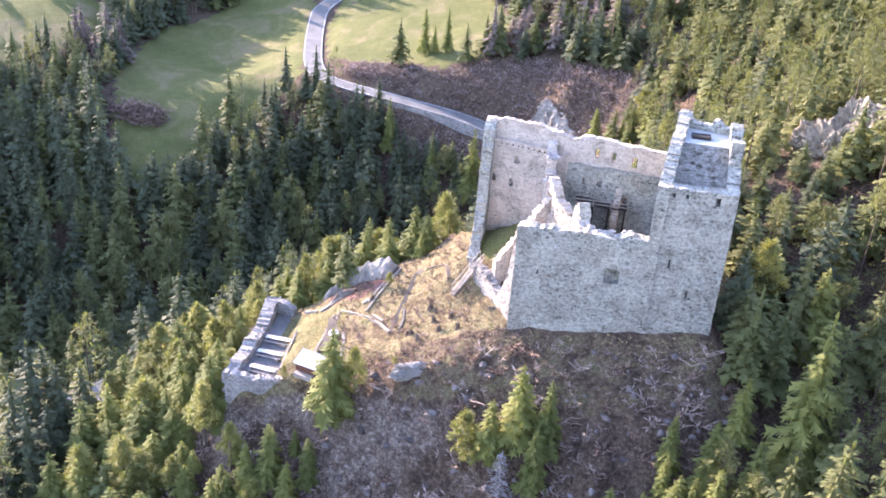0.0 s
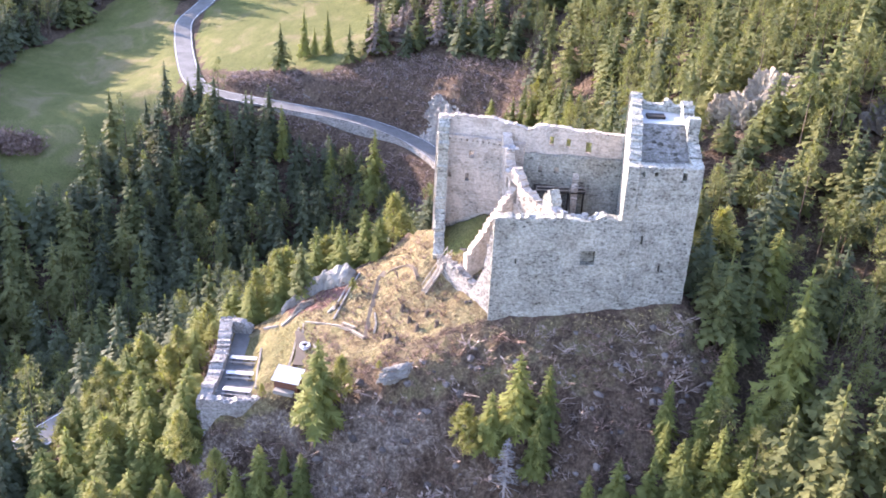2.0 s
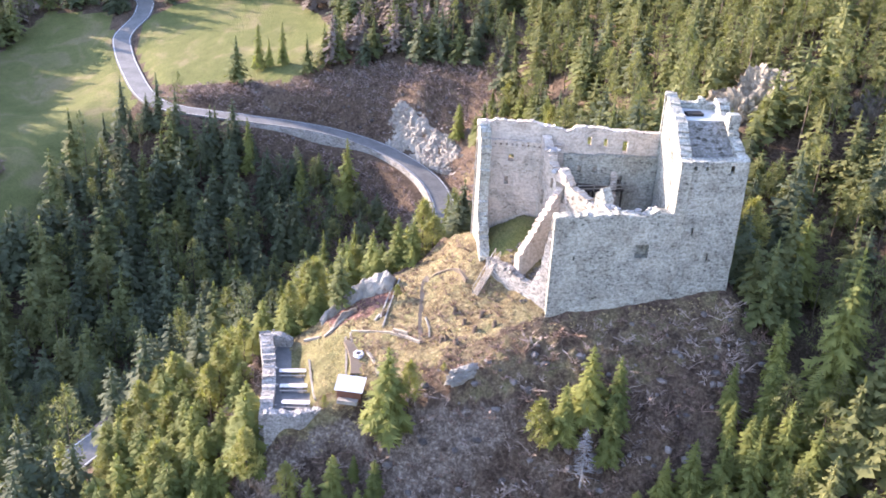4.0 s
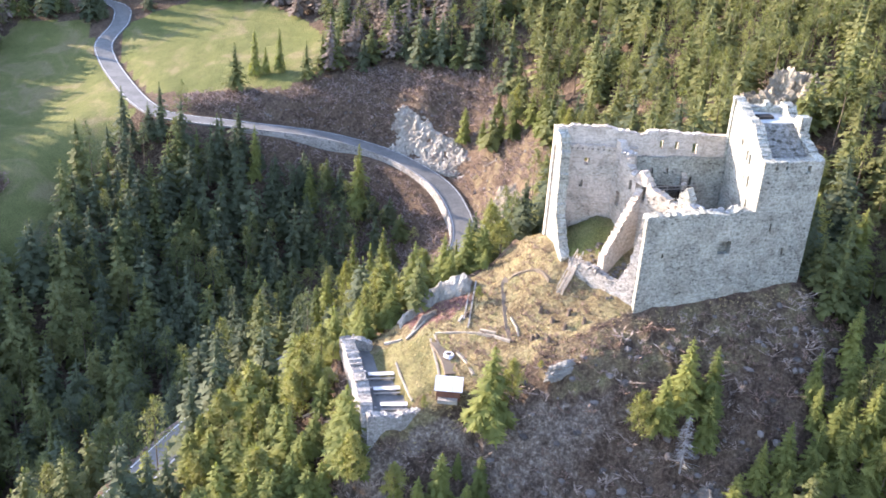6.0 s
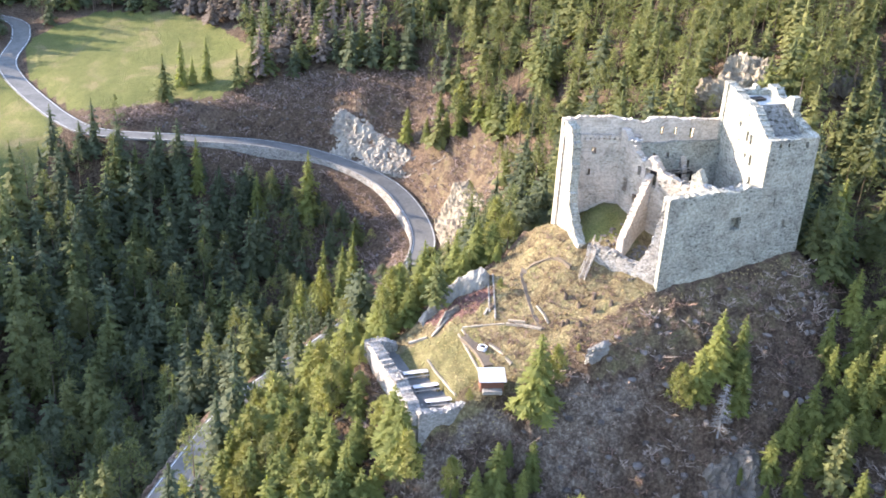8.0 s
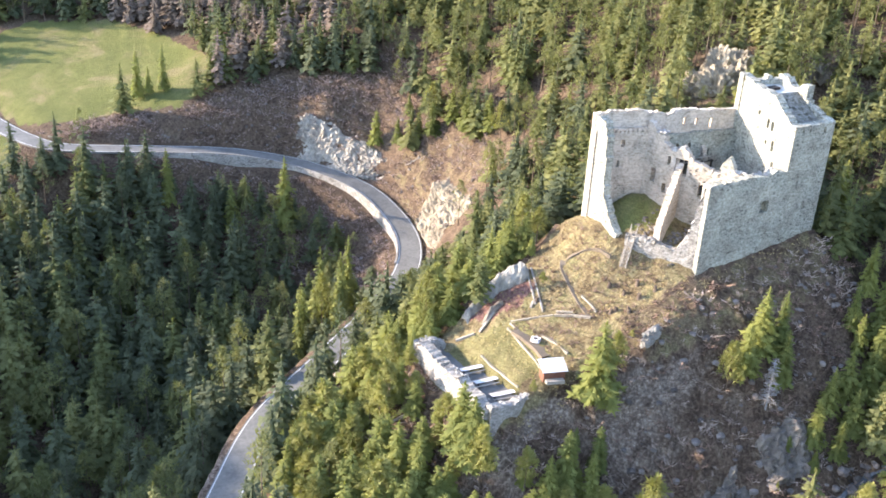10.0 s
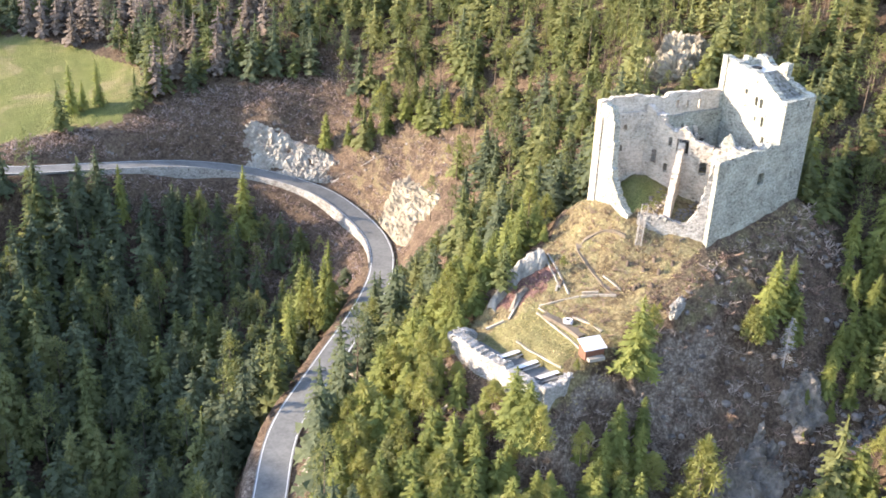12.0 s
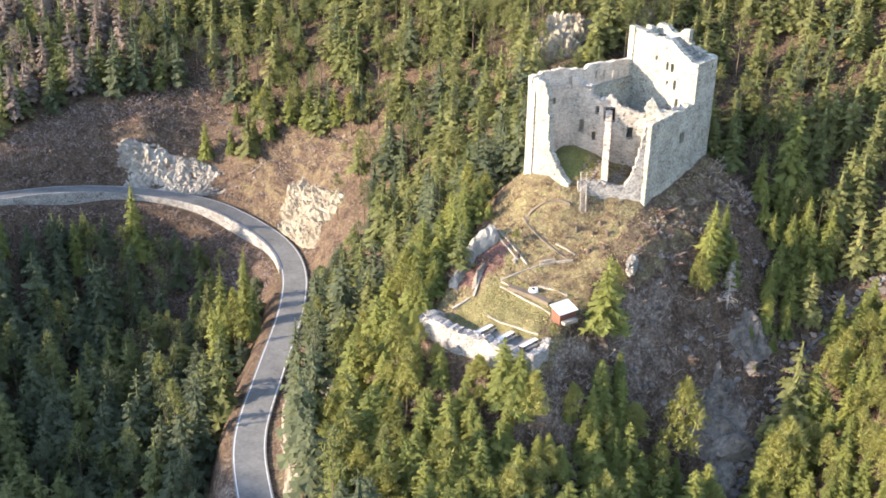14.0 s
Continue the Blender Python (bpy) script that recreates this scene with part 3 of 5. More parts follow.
def masonry(path, thick, bottom, profile, openings=(), ds=0.55, dz=0.6, jag=0.3, seed=1, side=0.0):
    """A ragged wall along a path of x, y. bottom and profile: lists of (distance, height). openings: (from, to, low, high), cut right through.
    side: how far the wall's middle lies to the left of the path."""
    rng = random.Random(seed)
    p = [Vector(q) for q in path]
    length = [0.0]
    for a, c in zip(p, p[1:]):
        length.append(length[-1] + (c - a).length)
    total = length[-1]
    ss = set(np.round(np.linspace(0, total, max(2, int(total / ds)) + 1), 3)) | {round(o, 3) for q in openings for o in q[:2]}
    ss = sorted(s for s in ss if 0 <= s <= total)
    ss = [s for i, s in enumerate(ss) if i == 0 or s - ss[i - 1] > 0.06 or i == len(ss) - 1]
    bx, bz = zip(*bottom)
    tx, tz = zip(*profile)
    tops = [float(np.interp(s, tx, tz)) + jag * (1.3 * noise.noise((s * 0.55, seed, 0.5)) + 0.9 * noise.noise((s * 1.7, seed, 3.5)) + rng.uniform(-0.3, 0.3)) for s in ss]
    bots = [float(np.interp(s, bx, bz)) for s in ss]
    zs = set(np.round(np.arange(min(bots), max(tops) + dz, dz), 3)) | {round(o, 3) for q in openings for o in q[2:]}
    zs = sorted(zs)
    at = []
    for s in ss:
        k = max(i for i in range(len(length) - 1) if length[i] <= s + 1e-6)
        f = (s - length[k]) / (length[k + 1] - length[k])
        d = (p[k + 1] - p[k]).normalized()
        if k > 0 and f < 0.01:
            d = (d + (p[k] - p[k - 1]).normalized()).normalized()
        at.append((p[k].lerp(p[k + 1], f), Vector((-d.y, d.x))))
    bm = bmesh.new()
    vert = {}

    def node(i, j, w):
        if (i, j, w) not in vert:
            q, n = at[i]
            z = min(max(zs[j], bots[i]), tops[i])
            wob = 0.07 * noise.noise((q.x * 0.9 + 5 * w, q.y * 0.9, z * 0.9))
            cap = rng.uniform(-0.12, 0.12) if zs[j] >= tops[i] - 0.3 else 0.0
            c = q + n * (side + (thick / 2 + wob) * (1 if w else -1))
            vert[i, j, w] = bm.verts.new((c.x + cap, c.y + cap, z))
        return vert[i, j, w]

    ni, nj = len(ss) - 1, len(zs) - 1

    def solid(i, j):
        if not (0 <= i < ni and 0 <= j < nj):
            return False
        if zs[j] >= min(tops[i], tops[i + 1]) - 0.02 or zs[j + 1] <= max(bots[i], bots[i + 1]) + 0.02:
            return False
        s, z = (ss[i] + ss[i + 1]) / 2, (zs[j] + zs[j + 1]) / 2
        return not any(a < s < c and lo < z < hi for a, c, lo, hi in openings)

    def face(*v):
        u = []
        for q in v:
            if q not in u:
                u.append(q)
        if len(u) > 2:
            try:
                bm.faces.new(u)
            except ValueError:
                pass

    for i in range(ni):
        for j in range(nj):
            if not solid(i, j):
                continue
            a, c, d, e = (i, j), (i + 1, j), (i + 1, j + 1), (i, j + 1)
            face(*(node(*q, 0) for q in (a, c, d, e)))
            face(*(node(*q, 1) for q in (e, d, c, a)))
            for (di, dj), (q, r) in (((0, -1), (c, a)), ((1, 0), (d, c)), ((0, 1), (e, d)), ((-1, 0), (a, e))):
                if not solid(i + di, j + dj):
                    face(node(*q, 0), node(*q, 1), node(*r, 1), node(*r, 0))
    bmesh.ops.remove_doubles(bm, verts=bm.verts, dist=0.01)
    bmesh.ops.dissolve_degenerate(bm, edges=bm.edges, dist=0.005)
    bmesh.ops.recalc_face_normals(bm, faces=bm.faces)
    return bm


# ---- castle ----
castle = tagged(new("castle_ruin"), "roofless grey rubble stone castle ruin on a rocky hilltop", "castle ruin")
castle.location = (8, 8, 0)
bpy.context.view_layer.update()
IN = castle.matrix_world.inverted()


def wall(name, bm, mat, label=""):
    bm.transform(IN)
    return part(name, bm, mat, castle, label)


# front wall with the tower's front, the inner face towards +y
wall("front_wall", masonry([(0, 0), (16.3, -0.8), (26, -0.6)], 1.7, [(0, -1.6), (17, 0.2), (26, 1.5)],
     [(0, 15.0), (6, 15.3), (8, 15.6), (12, 15.3), (13, 15.6), (14, 16.2), (15, 15.7), (16.1, 15.9), (16.35, 23.2), (26.1, 23.1)],
     [(11.6, 13.5, 9.0, 11.1), (3.0, 3.25, 8.6, 9.3), (19.2, 19.45, 12.4, 13.6), (22.0, 22.25, 8.4, 9.4), (18.2, 18.6, 21.9, 22.5), (19.8, 20.2, 21.9, 22.5), (23.4, 24.0, 21.4, 22.5)], jag=0.2, seed=3, side=0.85), M_STONE)
bm = bmesh.new()
box(bm, (11.3, 0.55, 8.8), (13.7, 0.84, 11.3))
wall("niche_back", bm, M_STONE, "walled-up back of the window niche")
wall("west_wall", masonry([(-7.3, 21.4), (-7.5, 11.8)], 1.5, [(0, 1.5), (10, 0.5)], [(0, 21.9), (3.2, 21.5), (4.2, 20.4), (4.7, 17.5), (5.0, 11.5), (5.6, 8.6), (7.2, 6.0), (8.4, 4.6), (9.6, 3.6)], [(1.5, 1.9, 16.6, 17.8)], seed=4, side=0.75, jag=0.35, ds=0.4), M_STONE)
holes = [(q, q + 0.28, 18.7, 19.02) for q in np.arange(1.9, 11.5, 0.85)]
lights = [(5.0, 5.8, 16.2, 17.3), (1.9, 2.5, 12.9, 14.1), (4.6, 5.2, 12.5, 13.7)]
P1 = [(-7.3, 21.4), (-1.5, 20.2), (6, 17.7)]
wall("back_wall", masonry(P1, 0.9, [(0, 2), (14, 5)], [(0, 21.8), (3, 22.3), (9, 22.4), (12, 21.8), (14, 21.6)], lights[:1], seed=5, side=-0.45, jag=0.3), M_STONE_IN)
wall("inner_ledge", masonry(P1, 0.8, [(0, 2), (14, 5)], [(0, 19.4), (14, 19.5)], lights + holes, seed=15, side=-1.3, jag=0.08), M_STONE_IN)
P2 = [(5.3, 17.85), (18.9, 15.1)]
high = [(3.4, 4.0, 19.4, 20.8), (5.8, 6.4, 19.3, 20.7), (8.6, 9.4, 18.7, 20.5)]
wall("back_wall", masonry(P2, 0.9, [(0, 5), (14, 5)], [(0, 21.5), (2, 22.4), (6, 22.2), (13.2, 21.9)], high, seed=6, side=-0.45, jag=0.18), M_STONE_IN)
wall("inner_ledge", masonry(P2, 0.8, [(0, 5), (14, 5)], [(0, 18.2), (13.2, 18.5)], [(2.2, 2.8, 15.5, 16.5), (4.5, 5.2, 15.6, 16.5), (8.2, 9.0, 13.5, 15.2)], seed=16, side=-1.3, jag=0.12), M_STONE)
wall("buttress", masonry([(12.6, 15.6), (12.2, 12.8)], 0.9, [(0, 5), (3, 5)], [(0, 16.5), (1.5, 15.8), (2.9, 12.5)], seed=17, jag=0.2), M_STONE_IN)
wall("cross_wall", masonry([(2.4, 17.6), (2.8, 13.5), (3.8, 9.8), (6.5, 6), (8.6, 1.4)], 1.3, [(0, 5), (20, 2)], [(0, 20.5), (2, 19.8), (4, 18.8), (5.2, 17.2), (6.3, 16.7), (7.3, 18.9), (8.6, 17.2), (10.4, 15.6), (13, 15.2), (15, 15.4), (18, 15.4)],
     [(2.0, 3.0, 10.6, 13.0), (6.5, 8.5, 13.2, 16.0), (10.8, 12.0, 10.0, 12.3), (4.6, 5.3, 9.4, 11.0), (5.0, 5.6, 14.4, 15.9)], seed=7, jag=0.45), M_STONE_IN)
wall("stub_wall", masonry([(3.4, 10.3), (-3.6, 6.6)], 1.1, [(0, 2), (8, 1.5)], [(0, 15.3), (1, 14.6), (7.9, 5.6)], seed=8, jag=0.2), M_STONE_IN)
wall("low_wall", masonry([(-6.5, 10.4), (-3.6, 6.6), (0.9, 0.6)], 1.1, [(0, 1), (13, -1)], [(0, 4.3), (4, 4.3), (7.0, 3.3), (8.2, 3.3), (9.2, 4.6), (10.0, 7.2), (10.6, 11.0), (11.3, 14.9)], seed=9, jag=0.2, ds=0.35), M_STONE_LOW)
wall("broken_pier", masonry([(7.3, 4.7), (7.8, 3.8), (8.3, 2.9)], 1.5, [(0, 13), (3, 13)], [(0, 16.4), (0.6, 17.3), (1.2, 17.6), (2.0, 16.2)], seed=27, jag=0.2, ds=0.3), M_STONE)
wall("tower_west_wall", masonry([(16.3, -0.75), (18.9, 15.1)], 1.5, [(0, 4), (16, 5)], [(0, 23.3), (1.0, 23.2), (6, 26.4), (8, 27.0), (10, 27.1), (15, 28.1), (16.1, 28.4)],
     [(5.2, 5.9, 20.8, 22.4), (6.4, 7.0, 21, 22.6), (4.4, 5.0, 17.6, 19.4), (6.2, 6.6, 18.3, 19.1), (3.6, 4.3, 14.2, 16.0), (9.0, 9.5, 22.6, 23.4)], seed=11, jag=0.2, side=-0.75), M_STONE)
wall("tower_east_wall", masonry([(26, -0.6), (26.6, 12.5)], 1.5, [(0, 2), (14, 4)], [(0, 23.1), (5, 24.8), (5.6, 27.8), (7.2, 27.9), (7.6, 26.8), (9.5, 26.8), (10, 28.2), (13.2, 28.2)], [(3.5, 4.0, 20.5, 21.8)], seed=12, jag=0.2, side=0.75), M_STONE)
wall("tower_back_wall", masonry([(18.9, 15.1), (26.6, 12.5)], 1.4, [(0, 4), (9, 4)], [(0, 28.3), (1.5, 28.2), (2, 27.2), (4, 27.2), (4.4, 28), (5.6, 28), (6, 27.2), (7, 27.4), (8.2, 28.3)], seed=13, jag=0.15, side=-0.7), M_STONE)
bm = bmesh.new()
vs = [bm.verts.new(v) for v in ((17.9, 0.7, 22.2), (24.6, 0.8, 22.2), (25.1, 7.2, 26.2), (18.6, 7.6, 26.2), (17.9, 0.7, 21.2), (24.6, 0.8, 21.2), (25.1, 7.2, 25.2), (18.6, 7.6, 25.2))]
for f in ((0, 1, 2, 3), (7, 6, 5, 4), (0, 4, 5, 1), (1, 5, 6, 2), (2, 6, 7, 3), (3, 7, 4, 0)):
    bm.faces.new([vs[i] for i in f])
wall("sloped_roof", bm, M_ROOFSLAB, "grey mortared pent roof of the tower")
bm = bmesh.new()
vs = [bm.verts.new(v) for v in ((18.6, 7.6, 26.3), (25.1, 7.2, 26.3), (25.8, 11.6, 26.4), (19.9, 13.6, 26.4), (18.6, 7.6, 25.6), (25.1, 7.2, 25.6), (25.8, 11.6, 25.6), (19.9, 13.6, 25.6))]
for f in ((0, 1, 2, 3), (7, 6, 5, 4), (0, 4, 5, 1), (1, 5, 6, 2), (2, 6, 7, 3), (3, 7, 4, 0)):
    bm.faces.new([vs[i] for i in f])
wall("terrace", bm, M_TERRACE, "pale concrete terrace on the tower top")
bm = bmesh.new()
box(bm, (20.2, 9.0, 26.35), (22.6, 10.4, 26.75))
wall("hatch", bm, M_DARK, "dark stair hatch in the terrace")


def pebble(bm, c, r, rng):
    """A rough stone of twenty faces."""
    geo = bmesh.ops.create_icosphere(bm, subdivisions=1, radius=1)
    sx, sy, sz = r * rng.uniform(0.7, 1.3), r * rng.uniform(0.7, 1.3), r * rng.uniform(0.5, 0.9)
    q = Matrix.Rotation(rng.uniform(0, 6.28), 3, "Z")
    for v in geo["verts"]:
        k = rng.uniform(0.8, 1.2)
        v.co = Vector(c) + q @ Vector((v.co.x * sx * k, v.co.y * sy * k, v.co.z * sz * k))


rng = random.Random(31)
bm = bmesh.new()
for lo, hi, z, n in (((-3, 3), (6, 7), 0.0, 110), ((8.5, 4), (15, 13), 0.0, 90), ((-3.5, 9), (2, 12), 0.0, 50)):
    for _ in range(n):
        x, y = rng.uniform(lo[0], hi[0]), rng.uniform(lo[1], hi[1])
        pebble(bm, (x, y, height(x, y) + 0.05), rng.uniform(0.12, 0.4), rng)
tagged(part("rubble", bm, M_RUBBLE), "fallen grey stones on the castle courtyard floor", "rubble", kind="stuff")
bm = bmesh.new()
for x, y, z, n, r in ((7.4, 4.4, 15.9, 9, 0.7), (8.6, 2.2, 15.6, 9, 0.8), (12, 0.6, 15.5, 10, 1.2), (14.2, 0.6, 16.1, 5, 0.5), (3.2, 11, 17.6, 8, 0.8), (2.6, 15, 19.6, 8, 1.2)):
    for _ in range(n):
        pebble(bm, (x + rng.gauss(0, r * 0.6), y + rng.gauss(0, r * 0.35), z - rng.uniform(0, 0.35)), rng.uniform(0.2, 0.5), rng)
bm.transform(IN)
tagged(part("loose_stonework", bm, M_LOOSE, castle), kind="stuff")

gallery = tagged(new("timber_gallery"), "dark timber gallery against the courtyard wall", "timber gallery")
for x in (7.0, 9.2, 11.4, 13.6):
    for y in (13.2, 15.2):
        bm = bmesh.new()
        beam(bm, (x, y, height(x, y) - 0.2), (x, y, 13.4), 0.22, 0.22)
        part("post", bm, M_DARK, gallery)
bm = bmesh.new()
for k in range(12):
    box(bm, (6.7, 13.0 + 0.22 * k, 13.42 + 0.02 * k), (14.0, 13.2 + 0.22 * k, 13.5 + 0.02 * k))
part("deck", bm, M_DARK, gallery)
bm = bmesh.new()
beam(bm, (6.7, 13.0, 14.4), (14.0, 13.0, 14.4), 0.12, 0.14)
beam(bm, (6.7, 13.0, 13.9), (14.0, 13.0, 13.9), 0.1, 0.12)
for x in (6.8, 9.2, 11.6, 13.9):
    beam(bm, (x, 13.0, 13.4), (x, 13.0, 14.45), 0.12, 0.12)
part("railing", bm, M_WOOD, gallery)

ramp = tagged(new("wooden_gangway"), "weathered plank gangway leading up to the ruin entrance", "gangway")
lo, hi = Vector((-8.7, 7.8, height(-8.7, 7.8) + 0.1)), Vector((-5.2, 10.0, 4.6))
ax = (hi - lo).normalized()
across = ax.cross(Vector((0, 0, 1))).normalized()
n_board = int((hi - lo).length / 0.24)
bm = bmesh.new()
for s_ in (-0.45, 0.45):
    beam(bm, lo + across * s_ - Vector((0, 0, 0.15)), hi + across * s_ - Vector((0, 0, 0.15)), 0.14, 0.24)
part("stringer", bm, M_WOOD, ramp)
for k in range(n_board):
    c = lo + ax * (k + 0.5) * 0.24
    bm = bmesh.new()
    beam(bm, c - across * 0.58, c + across * 0.58, 0.2, 0.05)
    part("board", bm, M_WOOD, ramp)
for s_ in (-0.54, 0.54):
    bm = bmesh.new()
    beam(bm, lo + across * s_ + Vector((0, 0, 1.0)), hi + across * s_ + Vector((0, 0, 1.0)), 0.08, 0.1)
    for k in range(4):
        c = lo.lerp(hi, k / 3) + across * s_
        beam(bm, c, c + Vector((0, 0, 1.02)), 0.09, 0.09)
    part("handrail", bm, M_WOOD, ramp)

# ---- terrace ruin, with its tables ----
terrace_ruin = tagged(new("terrace_ruin"), "low ruined stone enclosure with three ragged walls on the ridge", "ruined enclosure")
part("long_wall", masonry([(-38.9, 20.4), (-38.2, 14.0), (-38.1, 6.0), (-38.6, -1.4)], 1.9, [(0, -19.5), (22, -22.5)], [(0, -12.7), (2, -12.9), (6, -13.6), (12, -13.7), (18, -14.0), (22, -14.2)], seed=41, jag=0.45, side=-0.75, ds=0.4), M_STONE_LOW, terrace_ruin)
part("end_wall", masonry([(-39.3, 20.4), (-35.2, 19.6)], 1.3, [(0, -17), (5, -16)], [(0, -12.7), (2.5, -13.0), (4.2, -13.8)], seed=42, jag=0.25, side=-0.65), M_STONE_LOW, terrace_ruin)
part("end_wall", masonry([(-39.5, -1.6), (-34.5, -1.4), (-31.2, 0.2)], 1.3, [(0, -22.5), (9, -18.5)], [(0, -13.9), (5, -14.0), (8.2, -14.5)], seed=43, jag=0.4, side=0.65, ds=0.4), M_STONE_LOW, terrace_ruin)
rng = random.Random(19)
bm = bmesh.new()
for k in range(80):
    y = rng.uniform(-1.2, 20.2)
    pebble(bm, (-38.75 + rng.gauss(0, 0.5), y, float(np.interp(20.4 - y, [0, 2, 6, 12, 18, 22], [-12.7, -12.9, -13.6, -13.7, -14.0, -14.2])) + rng.uniform(-0.25, 0.05)), rng.uniform(0.1, 0.24), rng)
for k in range(60):
    x = rng.uniform(-38.5, -31.4)
    pebble(bm, (x, -0.95 + rng.gauss(0, 0.35) + max(0, (x + 34.5) * 0.45), -13.9 + 0.07 * min(0, -38 - x) + rng.uniform(-0.15, 0.08)), rng.uniform(0.1, 0.24), rng)
tagged(part("loose_stonework", bm, M_LOOSE, terrace_ruin), kind="stuff")
bm = bmesh.new()
box(bm, (-38.1, -0.2, -15.2), (-35.6, 19.0, -14.98))
box(bm, (-35.6, -0.2, -15.2), (-32.4, 9.8, -14.98))
tagged(part("terrace_floor", bm, M_GRAVEL), "pale grey gravel floor of the ruined enclosure", "floor", kind="structure")


def picnic_set():
    o = new("picnic_table")
    for k in range(3):
        bm = bmesh.new()
        box(bm, (-2.0, -0.4 + 0.27 * k, 0.72), (2.0, -0.15 + 0.27 * k, 0.77))
        part("tabletop_board", bm, M_ROOF, o)
    for y in (-1.0, 0.75):
        bm = bmesh.new()
        box(bm, (-2.0, y, 0.42), (2.0, y + 0.3, 0.47))
        part("bench_seat", bm, M_WOOD, o)
    for x in (-1.5, 1.5):
        bm = bmesh.new()
        beam(bm, (x, -0.85, 0.38), (x, 0.9, 0.38), 0.1, 0.09)
        beam(bm, (x, -0.5, 0.0), (x, -0.2, 0.74), 0.1, 0.1)
        beam(bm, (x, 0.5, 0.0), (x, 0.2, 0.74), 0.1, 0.1)
        beam(bm, (x, -0.85, 0.0), (x, -0.85, 0.42), 0.1, 0.1)
        beam(bm, (x, 0.9, 0.0), (x, 0.9, 0.42), 0.1, 0.1)
        part("trestle", bm, M_DARK, o)
    return tagged(o, "long wooden picnic table with pale top and two benches", "picnic table", "tables in the ruined enclosure")


first = picnic_set()
first.matrix_basis = pose(-35.4, 10.4, -14.98, 0, 0, -4)
for x, y, a in ((-35.3, 6.3, -4), (-35.0, 2.0, -7)):
    copy_thing(first, pose(x, y, -14.98, 0, 0, a))

# ---- hut ----
hut = tagged(new("garden_hut"), "small red-brown board hut with a pale sloping roof", "hut")
hut.matrix_basis = pose(-27.3, 0.2, height(-27.3, 0.2) - 0.1, 0, 0, -17)
bm = bmesh.new()
box(bm, (-1.75, -1.0, 0), (1.75, 1.0, 1.9))
for v in bm.verts:
    if v.co.z > 1 and v.co.y > 0:
        v.co.z += 0.75
part("walls", bm, M_WOOD_RED, hut)
for k in range(14):
    bm = bmesh.new()
    box(bm, (-1.75 + 0.25 * k + 0.01, -1.03, 0.02), (-1.52 + 0.25 * k, -1.0, 1.86))
    part("board", bm, M_WOOD_RED, hut)
bm = bmesh.new()
beam(bm, (0, -1.35, 1.86), (0, 1.3, 2.82), 4.1, 0.07)
part("roof", bm, M_ROOF, hut, "pale grey sheet roof")
for k in range(9):
    bm = bmesh.new()
    beam(bm, (-2.0 + 0.5 * k, -1.35, 1.915), (-2.0 + 0.5 * k, 1.3, 2.875), 0.04, 0.04)
    part("roof_seam", bm, M_ROOF, hut)
bm = bmesh.new()
box(bm, (-1.5, -2.0, 0.1), (1.4, -1.1, 0.65))
part("woodpile", bm, M_WOOD, hut, "stacked grey firewood along the wall")

# ---- fire ring and its low wall ----
ring = tagged(new("fire_ring"), "round fire ring of pale stones", "fire ring")
ring.location = (-25.7, 7.1, height(-25.7, 7.1))
rng = random.Random(8)
for k in range(12):
    a = 6.2832 * k / 12
    bm = bmesh.new()
    pebble(bm, (0.62 * math.cos(a), 0.62 * math.sin(a), 0.3), 0.26, rng)
    pebble(bm, (0.62 * math.cos(a + 0.2), 0.62 * math.sin(a + 0.2), 0.65), 0.22, rng)
    part("stone", bm, M_ROOF, ring)
bm = bmesh.new()
bmesh.ops.create_circle(bm, cap_ends=True, radius=0.55, segments=12)
for v in bm.verts:
    v.co.z = 0.5
part("ash_bed", bm, M_DARK, ring)


def log_line(name, pts, label, category, lift=0.12, r=0.13, group="", mat=None):
    """A line of squared logs laid on the ground."""
    o = tagged(new(name), label, category, group)
    o.location = (pts[0][0], pts[0][1], height(*pts[0]))
    back = Matrix.Translation(o.location).inverted()
    for a, c in zip(pts, pts[1:]):
        n = max(1, int(math.dist(a, c) / 2.4))
        for k in range(n):
            p0 = [a[i] + (c[i] - a[i]) * k / n for i in (0, 1)]
            p1 = [a[i] + (c[i] - a[i]) * (k + 0.97) / n for i in (0, 1)]
            bm = bmesh.new()
            beam(bm, (*p0, height(*p0) + lift), (*p1, height(*p1) + lift), 2 * r, 2 * r)
            bm.transform(back)
            part("log", bm, mat or M_LOG, o)
    return o


G = "log edgings on the ridge"
log_line("log_edging", [(-26.4, 13.3), (-23.6, 11.3), (-20.9, 9.2)], "pale barkless log edging above the fire place", "log edging", group=G, r=0.13)
log_line("log_edging", [(-20.9, 9.0), (-18.8, 6.9), (-16.9, 4.6)], "stacked pale split logs beside the footpath", "log edging", group=G, r=0.2, lift=0.2)
log_line("log_edging", [(-20.4, 9.3), (-18.4, 7.3)], "stacked pale split logs beside the footpath", "log edging", group=G, r=0.16, lift=0.3)
log_line("log_edging", [(-27.3, 12.8), (-27.5, 7.4), (-27.9, 2.2)], "grey plank edging between lawn and fire place", "log edging", group=G, r=0.15)
log_line("log_edging", [(-26.6, 13.1), (-26.5, 10.0)], "short pale log edging by the fire place", "log edging", group=G)
log_line("log_edging", [(-32.9, 11.6), (-32.7, 6.6), (-32.3, 1.8)], "pale log edging along the table terrace", "log edging", group=G, r=0.14)
log_line("log_edging", [(-15.7, 9.0), (-15.4, 7.0), (-15.6, 5.0)], "pale split log edging along the footpath", "log edging", group=G, r=0.13)
